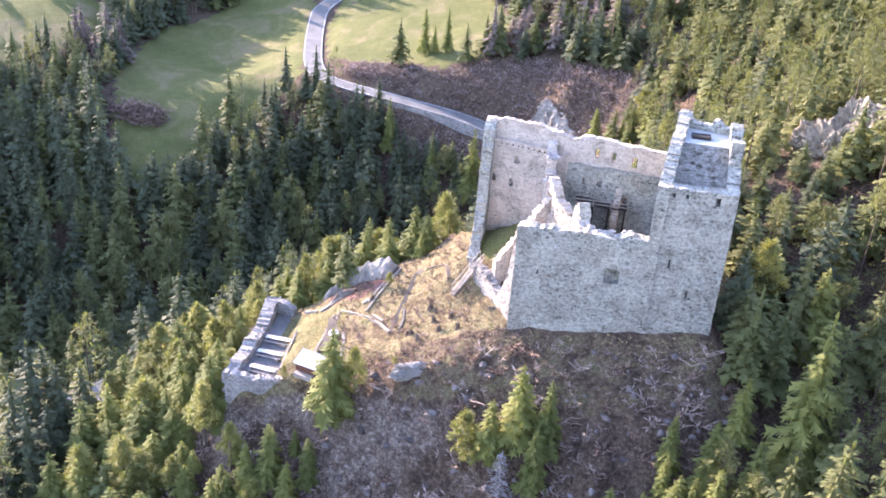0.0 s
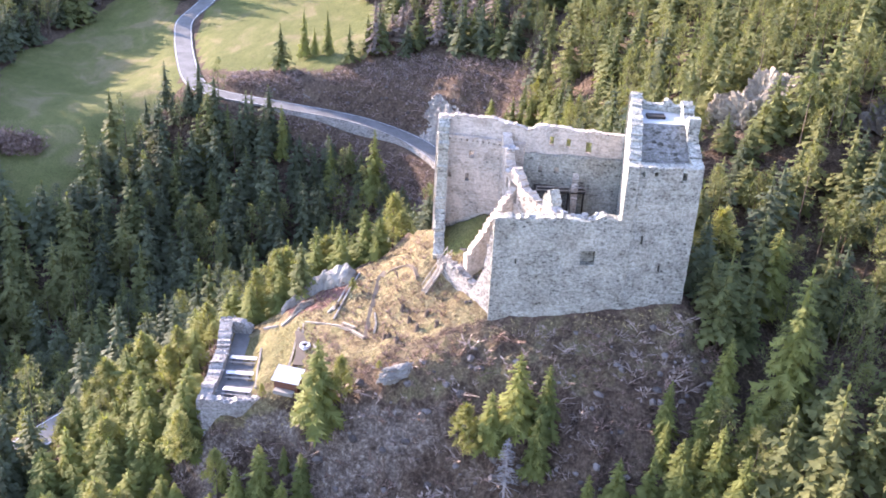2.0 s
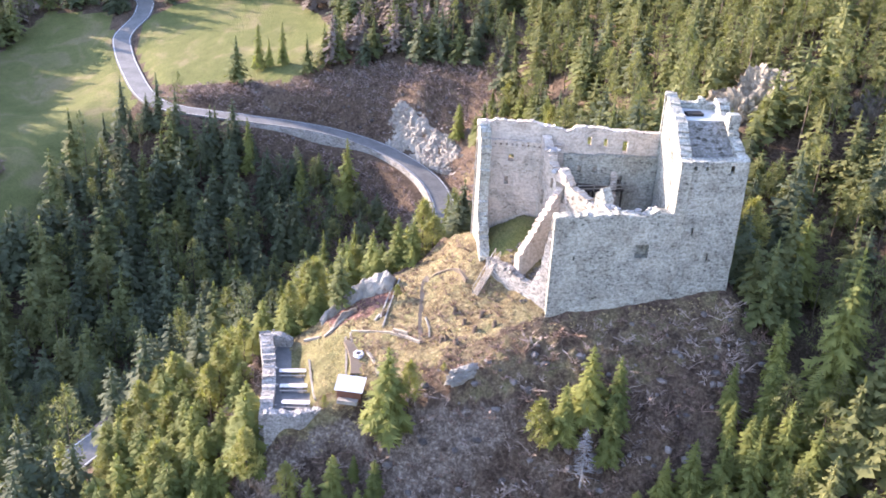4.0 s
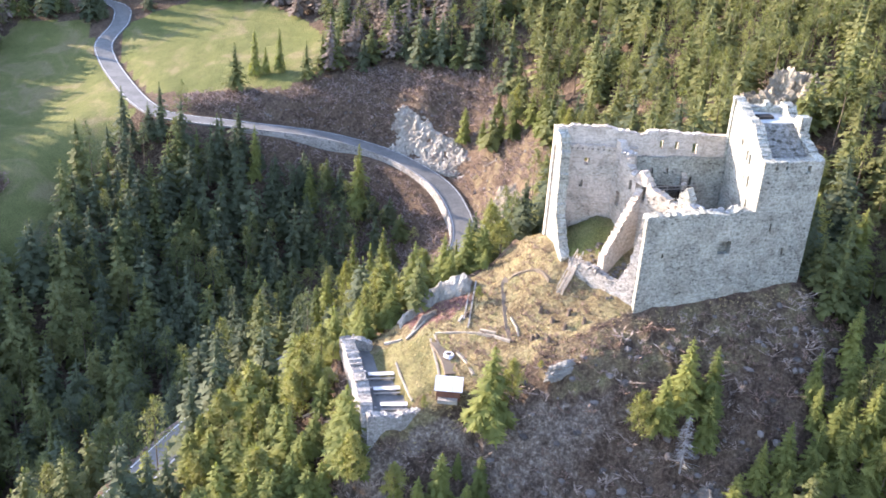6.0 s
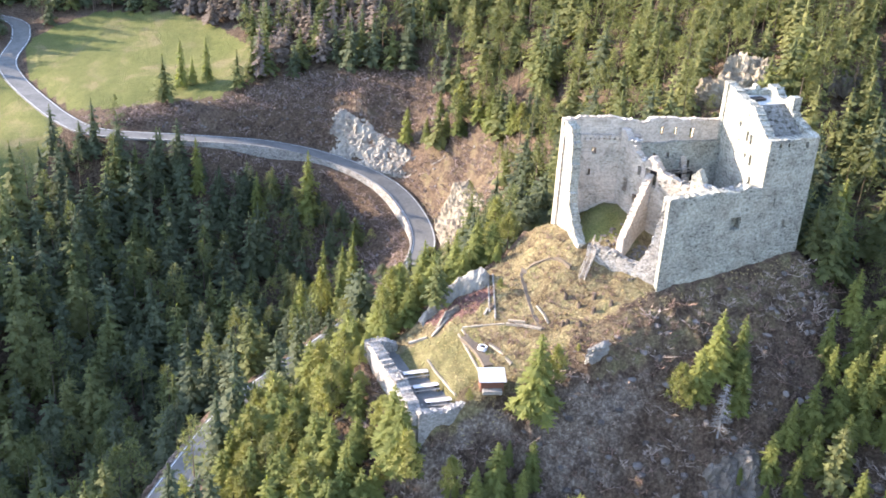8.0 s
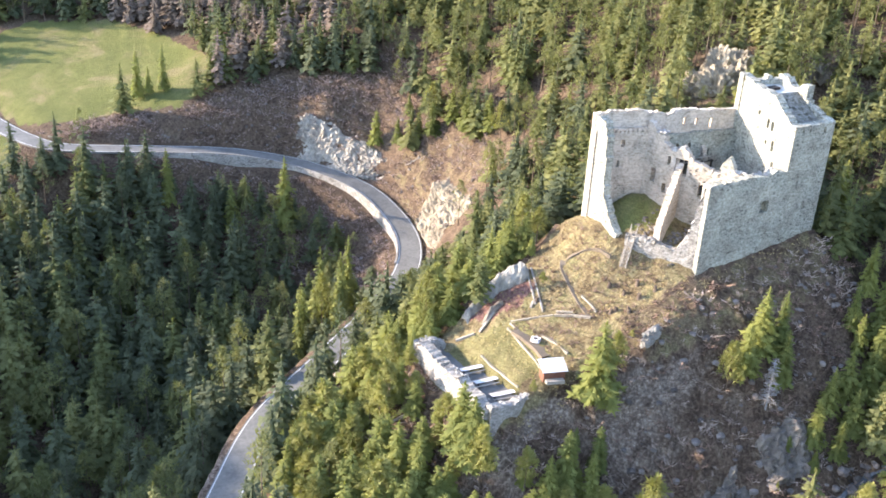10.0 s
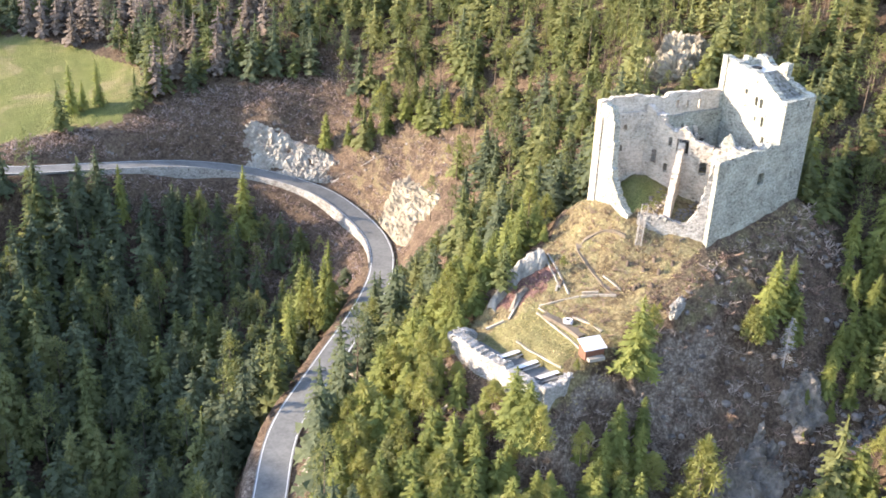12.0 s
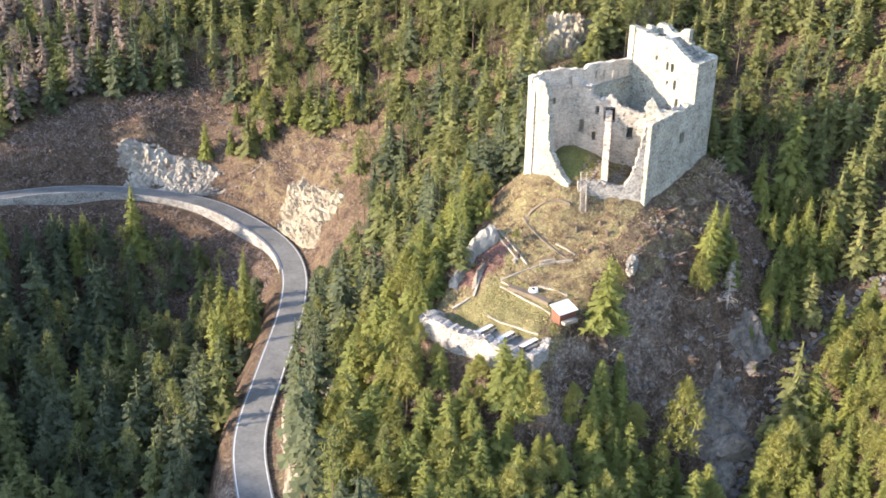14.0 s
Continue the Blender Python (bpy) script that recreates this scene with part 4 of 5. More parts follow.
log_line("log_edging", [(-24.4, 7.3), (-23.7, 5.2), (-23.2, 1.8)], "pale stone and log edging round the fire place", "log edging", group=G, r=0.19, mat=M_LOG)
for x0, y0, x1, y1 in ((-19.1, 20.2, -22.1, 12.7), (-18.5, 19.6, -21.9, 10.8)):
    log_line("log_rail", [(x0, y0), (x1, y1)], "long weathered wooden rail lying down the slope", "log rail", group="rails on the slope", r=0.12, mat=M_WOOD)
for a, c in (((-30.4, 16.2), (-27.2, 17.0)), ((-33.5, 18.4), (-31.0, 16.6)), ((-22.9, 12.9), (-22.0, 13.5)), ((11, 117), (13.6, 114)), ((-24, -3.2), (-20.5, -4.2)), ((-44, 14), (-47, 17))):
    log_line("fallen_log", [a, c], "fallen grey tree trunk lying in the grass", "log", group="fallen logs", r=0.17, mat=M_WOOD, lift=0.12)

def drape(name, pts, width, mat, label, lift=0.03):
    line = smooth_line([(x, y, 0) for x, y in pts], 0.5)
    for q in line:
        q[2] = height(q[0], q[1])
    line[:, 2] = np.convolve(np.r_[[line[0, 2]] * 2, line[:, 2], [line[-1, 2]] * 2], np.ones(5) / 5, "valid")
    return tagged(strip(name, line, -width / 2, width / 2, lift, 0.6, mat), label, "footpath", kind="structure")


# ---- trodden ground round the fire ring ----
hearth = drape("fire_place_floor", [(-26.4, 11.4), (-25.8, 8.6), (-25.6, 5.6), (-25.8, 3.2)], 2.7, M_PATH, "grey trodden gravel round the fire ring")
tagged(hearth, "grey trodden gravel round the fire ring", "floor", kind="structure")

# ---- stumps ----
rng = random.Random(12)
for x, y in ((-11.6, 7.2), (-14.0, 3.4), (-13.4, 3.0), (-9.5, 2.2), (-21.5, 13.2), (-8.2, 4.4), (-12.2, 1.2), (-6.8, 1.6), (-10.6, 4.6)):
    bm = bmesh.new()
    n = 9
    rings = []
    for z, r in ((-0.3, 0.45), (0.15, 0.33), (0.7, 0.28)):
        rings.append([bm.verts.new((r * rng.uniform(0.85, 1.15) * math.cos(6.2832 * a / n), r * rng.uniform(0.85, 1.15) * math.sin(6.2832 * a / n), z + (rng.uniform(-0.15, 0.15) if z > 0.5 else 0))) for a in range(n)])
    for r0, r1 in zip(rings, rings[1:]):
        for a in range(n):
            bm.faces.new((r0[a], r0[(a + 1) % n], r1[(a + 1) % n], r1[a]))
    bm.faces.new(rings[-1])
    o = tagged(part("tree_stump", bm, M_BARK), "weathered brown tree stump in dry grass", "tree stump", "stumps on the slope")
    o.location = (x, y, height(x, y))


# ---- footpath ----
drape("footpath", [(-16.7, 4.6), (-16.3, 8.8), (-15.7, 12.4), (-15.1, 15.4), (-14.0, 16.2), (-12.1, 15.2), (-10.4, 13.4), (-9.4, 10.0)], 1.0, M_PATH, "narrow trodden footpath up to the ruin")


# ---- rocks ----
def crag(name, c, size, seed, mat, label, sub=4, turn=0.0, sharp=0.45, category="rock"):
    """A weathered block of rock."""
    bm = bmesh.new()
    bmesh.ops.create_icosphere(bm, subdivisions=sub, radius=1)
    for v in bm.verts:
        q = v.co * 1.6 + Vector((seed * 7.1, seed * 3.3, 0))
        k = 1 + sharp * (0.6 * noise.fractal(q, 1.0, 2.1, 5) - 0.5 * abs(noise.noise(q * 2.3)) - 0.4 * abs(noise.noise(q * 5.1)) + 0.25)
        v.co = Vector((v.co.x * size[0], v.co.y * size[1], v.co.z * size[2])) * k
    bm.transform(Matrix.Rotation(radians(turn), 4, "Z"))
    o = tagged(part(name, bm, mat), label, category)
    o.location = c
    for f in o.data.polygons:
        f.use_smooth = False
    return o


def rock_rib(name, line, label, mat, seed, wide=1.3):
    """A narrow upright rib of bedrock along a line of x, y, height over the ground."""
    bm = bmesh.new()
    rows = []
    pts = smooth_line(line, 0.3)
    d = np.gradient(pts[:, :2], axis=0)
    d /= np.linalg.norm(d, axis=1)[:, None]
    for (x, y, up), (dx, dy) in zip(pts, d):
        row = []
        for k in range(15):
            v = -1 + k / 7
            w = wide * v * (0.75 + 0.5 * noise.noise((x * 0.5, y * 0.5, seed + v)))
            q = Vector((x - dy * w, y + dx * w, 0))
            n = noise.fractal((q.x * 0.9, q.y * 0.9, seed), 1.0, 2.0, 4) + 0.6 * abs(noise.noise((q.x * 2.2, q.y * 2.2, seed)))
            rise = max(0.0, up) * max(0.0, 1 - abs(v) ** 2.2) * (0.9 + 0.22 * n) - 0.5 * abs(v) ** 4
            q.z = height(q.x, q.y) + rise
            row.append(bm.verts.new(q + Vector((-dy, dx, 0)) * 0.25 * noise.noise((x * 1.4, y * 1.4, q.z * 1.4))))
        rows.append(row)
    for r0, r1 in zip(rows, rows[1:]):
        for k in range(14):
            bm.faces.new((r0[k], r0[k + 1], r1[k + 1], r1[k]))
    return tagged(part(name, bm, mat), label, "rock")


rock_rib("rock_outcrop", [(-19.4, 19.0, 0.9), (-20.4, 19.4, 2.8), (-22.6, 20.2, 3.0), (-25.6, 20.9, 2.6), (-28.2, 20.9, 1.9), (-31.0, 20.4, 0.8)], "long grey limestone rib at the cliff edge", M_ROCK_GREY, 2.0, 1.7)
rock_rib("rock_outcrop", [(-29.4, 16.6, 0.4), (-27.6, 17.4, 1.1), (-25.4, 17.4, 0.5)], "low weathered rock step with dead roots", M_ROCK, 5.0, 0.8)
crag("white_rock", (-11.0, -3.9, height(-11.0, -3.9) + 0.3), (3.1, 0.9, 0.85), 3, M_ROCK_GREY, "pale limestone ledge at the edge of the slope", turn=16, sharp=0.7)
crag("white_rock", (-12.9, -4.6, height(-12.9, -4.6) + 0.2), (1.7, 0.75, 0.8), 8, M_ROCK_GREY, "pale limestone block below the ledge", turn=22, sharp=0.8)


def rock_face(name, a, c, up, mat, label, seed, amp=1.0, nu=60, nv=34, lift=0.4):
    """A craggy sheet of rock over the slope between a and c and as far as up reaches, its border sunk into the ground."""
    a, c, up = Vector((*a, 0)), Vector((*c, 0)), Vector((*up, 0))
    out = Vector((-up.x, -up.y, 0)).normalized() * 0.7 + Vector((0, 0, 0.7))
    bm = bmesh.new()
    rows = []
    for j in range(nv + 1):
        row = []
        for i in range(nu + 1):
            u, v = i / nu, j / nv
            e = a.lerp(c, u) + up * v
            p = Vector((e.x, e.y, height(e.x, e.y)))
            wave = 0.07 * noise.noise((u * 6, v * 6, seed)) + 0.04 * noise.noise((u * 19, v * 19, seed))
            rim = (min(u, 1 - u, v + 0.1, 1 - v) + wave) * 5
            q = p * 0.28 + Vector((seed, 0, 0))
            k = lift + 1.0 * noise.fractal(q, 0.9, 2.2, 6) + 1.3 * abs(noise.noise(q * 2.9)) + 0.7 * abs(noise.noise(p * 1.1)) + 0.16 * noise.noise(p * 2.3)
            rim = max(-0.5, min(1, rim))
            row.append(bm.verts.new(p + out * (amp * k * max(rim, 0) - (1 - rim) * 0.9) + Vector((0, 0, 0.3 * amp * noise.noise(p * 0.7)))))
        rows.append(row)
    for r0, r1 in zip(rows, rows[1:]):
        for i in range(nu):
            bm.faces.new((r0[i], r0[i + 1], r1[i + 1], r1[i]))
    return tagged(part(name, bm, mat), label, "rock face", kind="structure")


rock_face("rock_face", (-13, 146.6), (9, 119.8), (5.0, 5.5), M_ROCK_PALE, "pale blasted limestone face beside the road", 1.3, 0.6, 110, 64, 0.35)
rock_face("rock_face", (2.2, 84), (7.4, 106), (9, -3), M_ROCK_TAN, "tan crumbling rock bank above the road bend", 4.1, 1.0, 90, 44, 0.8)
rock_face("rock_face", (-68.6, 25.6), (-38.6, 55.6), (9, -9), M_ROCK_TAN, "broken tan rock bank along the road", 7.7, 1.2, 80, 26)
rock_face("rock_face", (47, 48), (56, 38), (6, 5), M_ROCK_TAN, "pale crag among the trees behind the castle", 9.2, 1.5, 70, 50, lift=1.0)
for k, (x, y, z, w, d, up, a) in enumerate(((53.0, 46.5, 17.0, 3.6, 2.6, 5.6, 125), (56.0, 44.0, 15.5, 3.2, 2.4, 4.2, 110), (50.0, 49.5, 16.5, 3.4, 2.6, 5.8, 140), (46.5, 45.0, 14.0, 4.2, 3.0, 5.0, 130), (44.0, 49.5, 13.5, 3.4, 2.6, 4.2, 120))):
    crag("rock_tower", (x, y, z), (w, d, up), 31 + k, M_ROCK_TAN, "tan limestone tower rising out of the forest", sub=5, turn=a, sharp=0.75)
rock_face("rock_face", (60, 36), (70, 30), (8, 5), M_ROCK, "grey crag on the forested mountainside", 11.9, 2.2, lift=1.0)
crag("cliff_boulder", (-13, -26, height(-13, -26) + 0.8), (4.0, 2.2, 2.8), 5, M_ROCK, "grey cliff boulder above the stream", turn=-30)
crag("cliff_boulder", (-17, -26.5, height(-17, -26.5) + 0.5), (3.4, 2.0, 2.4), 6, M_ROCK_PALE, "pale boulder above the stream", turn=20)

rock_face("rock_face", (-20, -26), (-4, -27), (1, 8), M_ROCK, "grey broken cliff above the stream", 3.3, 1.0, 80, 44, 0.5)
rock_face("rock_face", (-3, -24), (8, -25), (1, 6), M_ROCK, "grey shaded cliff below the castle", 5.9, 0.9, 50, 30, 0.4)
for k, (x, y, w, m) in enumerate(((-11.5, -26.5, 2.2, M_ROCK_PALE), (-19.5, -27, 1.8, M_ROCK_PALE), (15.7, -24, 1.6, M_ROCK), (17.5, -22, 1.3, M_ROCK), (-14, -20.5, 1.6, M_ROCK))):
    crag("cliff_boulder", (x, y, height(x, y) + 0.3), (w, w * 0.7, w * 0.75), 11 + k, m, "weathered boulder lodged on the ravine side", sub=3, turn=40 * k)

# ---- stream ----
bed = [(q[0] + 1.1 * noise.noise((q[0] * 0.3, q[1] * 0.3, 2.0)), q[1] + 1.6 * noise.noise((q[0] * 0.25, q[1] * 0.25, 7.0))) for q in sample_line(STREAM[1:], 4)]
drape("stream", bed, 1.3, M_WATER, "grey-blue mountain stream in the ravine", 0.15)
rng = random.Random(63)
bm = bmesh.new()
for x, y in bed:
    for _ in range(14):
        px, py = x + rng.gauss(0, 1.6), y + rng.gauss(0, 1.6)
        pebble(bm, (px, py, height(px, py) + 0.1), rng.uniform(0.2, 0.75) if rng.random() < 0.85 else rng.uniform(0.8, 1.3), rng)
tagged(part("stream_stones", bm, M_RUBBLE), "wet grey boulders strewn along the stream bed", "stones", kind="stuff")

# ---- trees ----
def blade(bm, c, d, w, droop):
    """A spray of needles: a bent, pointed leaf of two triangles."""
    s = d.cross(Vector((0, 0, 1)))
    if s.length < 1e-3:
        s = Vector((1, 0, 0))
    s = s.normalized() * w
    tip = c + d + Vector((0, 0, -droop))
    mid = c + d * 0.45
    a, e, f, g = bm.verts.new(c), bm.verts.new(mid + s), bm.verts.new(tip), bm.verts.new(mid - s + Vector((0, 0, -0.3 * w)))
    bm.faces.new((a, e, f))
    bm.faces.new((a, f, g))


def needle(bm, c, d, w, droop):
    """A slim spray of needles: one pointed triangle."""
    s = d.cross(Vector((0, 0, 1)))
    s = s.normalized() * w if s.length > 1e-3 else Vector((w, 0, 0))
    bm.faces.new((bm.verts.new(c - s), bm.verts.new(c + s + Vector((0, 0, -0.4 * w))), bm.verts.new(c + d + Vector((0, 0, -droop)))))


def conifer(bm, h, spread_r, rng, whorls, arms, pairs, base=0.12, full=0.75):
    """A spruce crown: tiers of drooping fronds, each with sprays to both sides of its rib."""
    core(bm, h, spread_r * 0.42, rng, base)
    for k in range(whorls):
        f = (k + rng.uniform(-0.3, 0.3)) / whorls
        z = h * (base + (0.99 - base) * f)
        r = spread_r * (1 - max(f, 0)) ** full * rng.uniform(0.78, 1.12) + 0.15
        n = max(3, int(arms * (1 - 0.5 * f) + 0.5))
        phase = rng.uniform(0, 6.28)
        for a in range(n):
            if rng.random() < 0.07:
                continue
            ang = phase + 6.2832 * (a + rng.uniform(-0.35, 0.35)) / n
            ra = r * rng.uniform(0.68, 1.18)
            out = Vector((math.cos(ang), math.sin(ang), 0))
            side = Vector((-out.y, out.x, 0))
            lift, droop = 0.1 + 0.35 * f, rng.uniform(0.4, 0.62)
            roll = rng.uniform(-0.25, 0.25)

            def rib(u):
                return out * (ra * u) + Vector((0, 0, z + ra * (lift * u - droop * u * u)))

            for q in range(pairs):
                u0 = 0.12 + 0.76 * q / pairs
                a0, a1 = rib(u0), rib(u0 + 1.0 / pairs)
                for sgn in (-1, 1):
                    reach = ra * (0.38 - 0.17 * u0) * rng.uniform(0.75, 1.25)
                    tip = a0 + out * ra * rng.uniform(0.2, 0.36) + side * (sgn * reach) + Vector((0, 0, reach * (sgn * roll - rng.uniform(0.25, 0.6))))
                    bm.faces.new((bm.verts.new(a0), bm.verts.new(a1), bm.verts.new(tip)))
            e = rib(0.8)
            bm.faces.new((bm.verts.new(e + side * 0.09 * ra), bm.verts.new(e - side * 0.09 * ra), bm.verts.new(rib(1.08))))
    for q in range(3):
        blade(bm, Vector((0, 0, h * (0.93 + 0.015 * q))), Vector((rng.uniform(-0.1, 0.1), rng.uniform(-0.1, 0.1), 0.045 * h)), 0.16, 0)


def core(bm, h, r, rng, base, at=Vector((0, 0, 0)), sides=7, rings=6, power=0.8):
    """The dense dark inside of a crown: a ragged cone."""
    last = None
    for k in range(rings + 1):
        f = k / rings
        rr = r * (1 - f) ** power
        ring_v = [bm.verts.new(at + Vector((math.cos(6.2832 * a / sides + k) * rr * rng.uniform(0.6, 1.1), math.sin(6.2832 * a / sides + k) * rr * rng.uniform(0.6, 1.1), h * (base + (0.97 - base) * f) + rng.uniform(-0.2, 0.2)))) for a in range(sides)]
        if last:
            for a in range(sides):
                bm.faces.new((last[a], last[(a + 1) % sides], ring_v[(a + 1) % sides], ring_v[a]))
        last = ring_v


def pine_crown(bm, h, spread_r, rng, clumps, sprays, at=Vector((0, 0, 0))):
    """A pine crown: uneven clumps of needles round the upper trunk."""
    for k in range(clumps):
        f = rng.random() ** 0.8
        z = h * (0.35 + 0.62 * f)
        r = spread_r * (0.35 + 0.65 * math.sin(math.pi * min(1, 0.25 + 0.75 * f))) * (1.05 - 0.75 * f ** 2)
        ang = rng.uniform(0, 2 * math.pi)
        ra = r * rng.uniform(0.3, 1.05)
        c0 = at + Vector((math.cos(ang) * ra, math.sin(ang) * ra, z))
        size = spread_r * rng.uniform(0.15, 0.32)
        for q in range(sprays):
            d = Vector((rng.gauss(0, 1), rng.gauss(0, 1), rng.gauss(0.25, 0.7))).normalized()
            needle(bm, c0 + d * size * rng.uniform(0.1, 0.8), d * size * rng.uniform(0.5, 0.9), size * 0.14, 0.05 * size)


def trunk_mesh(bm, h, r, rng, lean=0.02, sides=7, limbs=0, top=0.06, at=Vector((0, 0, -0.8))):
    rings = []
    off = Vector((0, 0, 0))
    for k in range(6):
        f = k / 5
        rr = r * ((1 - f) * (1 - top) + top) * (1.25 if k == 0 else 1)
        c = at + off + Vector((0, 0, f * (h + 0.8)))
        rings.append([bm.verts.new(c + Vector((math.cos(6.2832 * a / sides), math.sin(6.2832 * a / sides), 0)) * rr) for a in range(sides)])
        off = off + Vector((rng.uniform(-1, 1), rng.uniform(-1, 1), 0)) * lean * h / 5
    for r0, r1 in zip(rings, rings[1:]):
        for a in range(sides):
            bm.faces.new((r0[a], r0[(a + 1) % sides], r1[(a + 1) % sides], r1[a]))
    bm.faces.new(rings[-1])
    for _ in range(limbs):
        z = h * rng.uniform(0.3, 0.95)
        ang = rng.uniform(0, 6.28)
        ln = h * 0.22 * (1.15 - z / h) * rng.uniform(0.6, 1.4)
        twig(bm, Vector((0, 0, z)), Vector((math.cos(ang), math.sin(ang), rng.uniform(-0.25, 0.35))) * ln, r * 0.22)


def twig(bm, a, d, r):
    """A thin tapered branch of three sides."""
    d0 = d.normalized()
    s = d0.orthogonal().normalized()
    t = d0.cross(s)
    base = [bm.verts.new(a + (s * math.cos(q) + t * math.sin(q)) * r) for q in (0, 2.09, 4.19)]
    tip = bm.verts.new(a + d)
    for i in range(3):
        bm.faces.new((base[i], base[(i + 1) % 3], tip))


def make_tree(kind, seed):
    rng = random.Random(seed)
    h = 12.0
    root = new("spruce_tree" if kind == "spruce" else "pine_tree" if kind == "pine" else "dead_tree")
    bm = bmesh.new()
    trunk_mesh(bm, h, 0.2, rng, limbs=10 if kind == "pine" else 0)
    part("trunk", bm, M_BARK, root)
    bm = bmesh.new()
    if kind == "spruce":
        conifer(bm, h, rng.uniform(2.6, 3.3), rng, 25, 9, 6, full=rng.uniform(0.52, 0.72))
        part("crown", bm, M_SPRUCE, root)
    else:
        pine_crown(bm, h, rng.uniform(2.2, 2.9), rng, 96, 32)
        part("crown", bm, M_PINE, root)
    return root


def scatter(lo, hi, gap, seed):
    """Jittered grid of places."""
    rng = random.Random(seed)
    out = []
    y = lo[1]
    while y < hi[1]:
        x = lo[0]
        while x < hi[0]:
            out.append((x + rng.uniform(-0.48, 0.48) * gap, y + rng.uniform(-0.48, 0.48) * gap))
            x += gap
        y += gap
    return np.array(out)


spruces = [make_tree("spruce", s) for s in (11, 12, 13, 14)]
pines = [make_tree("pine", s) for s in (21, 22, 23)]
for o in spruces:
    tagged(o, "dark green spruce with drooping branches on the slope", "tree", "trees on the castle hill")
for o in pines:
    tagged(o, "yellow-green pine with clumped needles on the slope", "tree", "trees on the castle hill")


def free_ground(xy):
    """Where trees may grow."""
    d, _, side = road_gap(xy)
    ok = d > 6.0
    for poly in (CLEARING, MEADOW_A, MEADOW_B, SCRUB):
        ok &= ~inside(xy, poly)
    cliff = inside(xy, [(-24, -3), (29, -3), (31, -14), (22, -26), (11, -28), (-16, -28), (-25, -24), (-24, -7)])
    crest = inside(xy, [(37, 45), (45, 41), (56, 42), (60, 46), (54, 51), (43, 53)])
    bank = inside(xy, [(1, 80), (10, 82), (20, 84), (24, 98), (16, 114), (8, 128), (2, 120)])
    gully = inside(xy, [(-2, 86), (-8, 90), (-9, 110), (-20, 132), (-56, 147), (-40, 152), (-6, 134), (2, 110)])
    verge = (side < 0) & (d < 7.8) & (xy[:, 0] < -34) & (xy[:, 1] < 60)
    brook = np.min([np.hypot(xy[:, 0] - q[0], xy[:, 1] - q[1]) for q in sample_line(STREAM, 3)], axis=0) < 2.7
    brook |= inside(xy, [(-84, 165), (-50, 160), (-58, 180), (-80, 186)]) | inside(xy, MEADOW_C)
    return ok & ~cliff & ~crest & ~bank & ~gully & ~verge & ~brook


def tallest(xy):
    """How high the tree tops reach: they stay below the road on its valley side and below the enclosure's wall."""
    xy = np.asarray(xy, float).reshape(-1, 2)
    x, y = xy.T
    d, z, side = road_gap(xy)
    out = np.full(len(xy), 999.0)
    lower = (y < -2) & (x < -24) & (y > -24)
    out[lower] = (-19.0 + 0.35 * y)[lower]
    west = (x < -39) & (y > -25) & (y < 40) & (x > -62)
    out[west] = (np.minimum(-12.0, -17.5 + 0.4 * (y - 9)) + 0.1 * (-40 - x))[west]
    below = (side > 0) & (d < 45) & (x > -46) & (y > 40)
    out[below] = (z - 1.0 - 0.12 * (d - 6))[below]
    aim, off = 0.63 * x + 0.77 * y, 0.77 * x - 0.63 * y
    bank_foot = (side < 0) & (aim < 65) & (aim > 20) & (off > -75) & (off < -42)
    out[bank_foot] = np.minimum(out, np.interp(off, [-53, -42], [-33.0, -21.0]) + 0.4 * (62 - aim))[bank_foot]
    south = (y < -36) & (x > -34) & (x < 70)
    out[south] = (surface(xy) + 9.0)[south]
    to_sun, across = -0.8 * (x + 7.5) + 0.6 * (y - 14), 0.6 * (x + 7.5) + 0.8 * (y - 14)
    edge_c = [-13.5, -7.9, -1.1, 3.7, 12]
    beyond = to_sun - np.interp(across, edge_c, [28, 22, 14.8, 8.4, 3])
    sunny = (beyond > 0) & (beyond < 38) & (across > -14) & (across < 14)
    out[sunny] = np.minimum(out, np.interp(across, edge_c, [-12.5, -8.5, -2.5, 1.5, 4]) + 0.3 * beyond)[sunny]
    screen = (x > 22) & (x < 47) & (y > 17) & (y < 42)
    out[screen] = np.minimum(out, np.maximum(15.0, surface(xy) + 7.0))[screen]
    return out


rng = random.Random(77)
used_s, used_p = [False] * 4, [False] * 3


def plant(kind, x, y, h, wide=1.0):
    pool, used = (spruces, used_s) if kind == "spruce" else (pines, used_p)
    k = rng.randrange(len(pool))
    s = h / 12.0
    m = Matrix.Translation((x, y, height(x, y) - 0.1)) @ Matrix.Rotation(rng.uniform(0, 6.28), 4, "Z")
    if used[k]:
        o = copy_thing(pool[k], m)
    else:
        o = pool[k]
        o.matrix_basis = m
        used[k] = True
    o.scale = (s * wide, s * wide, s)
    return o


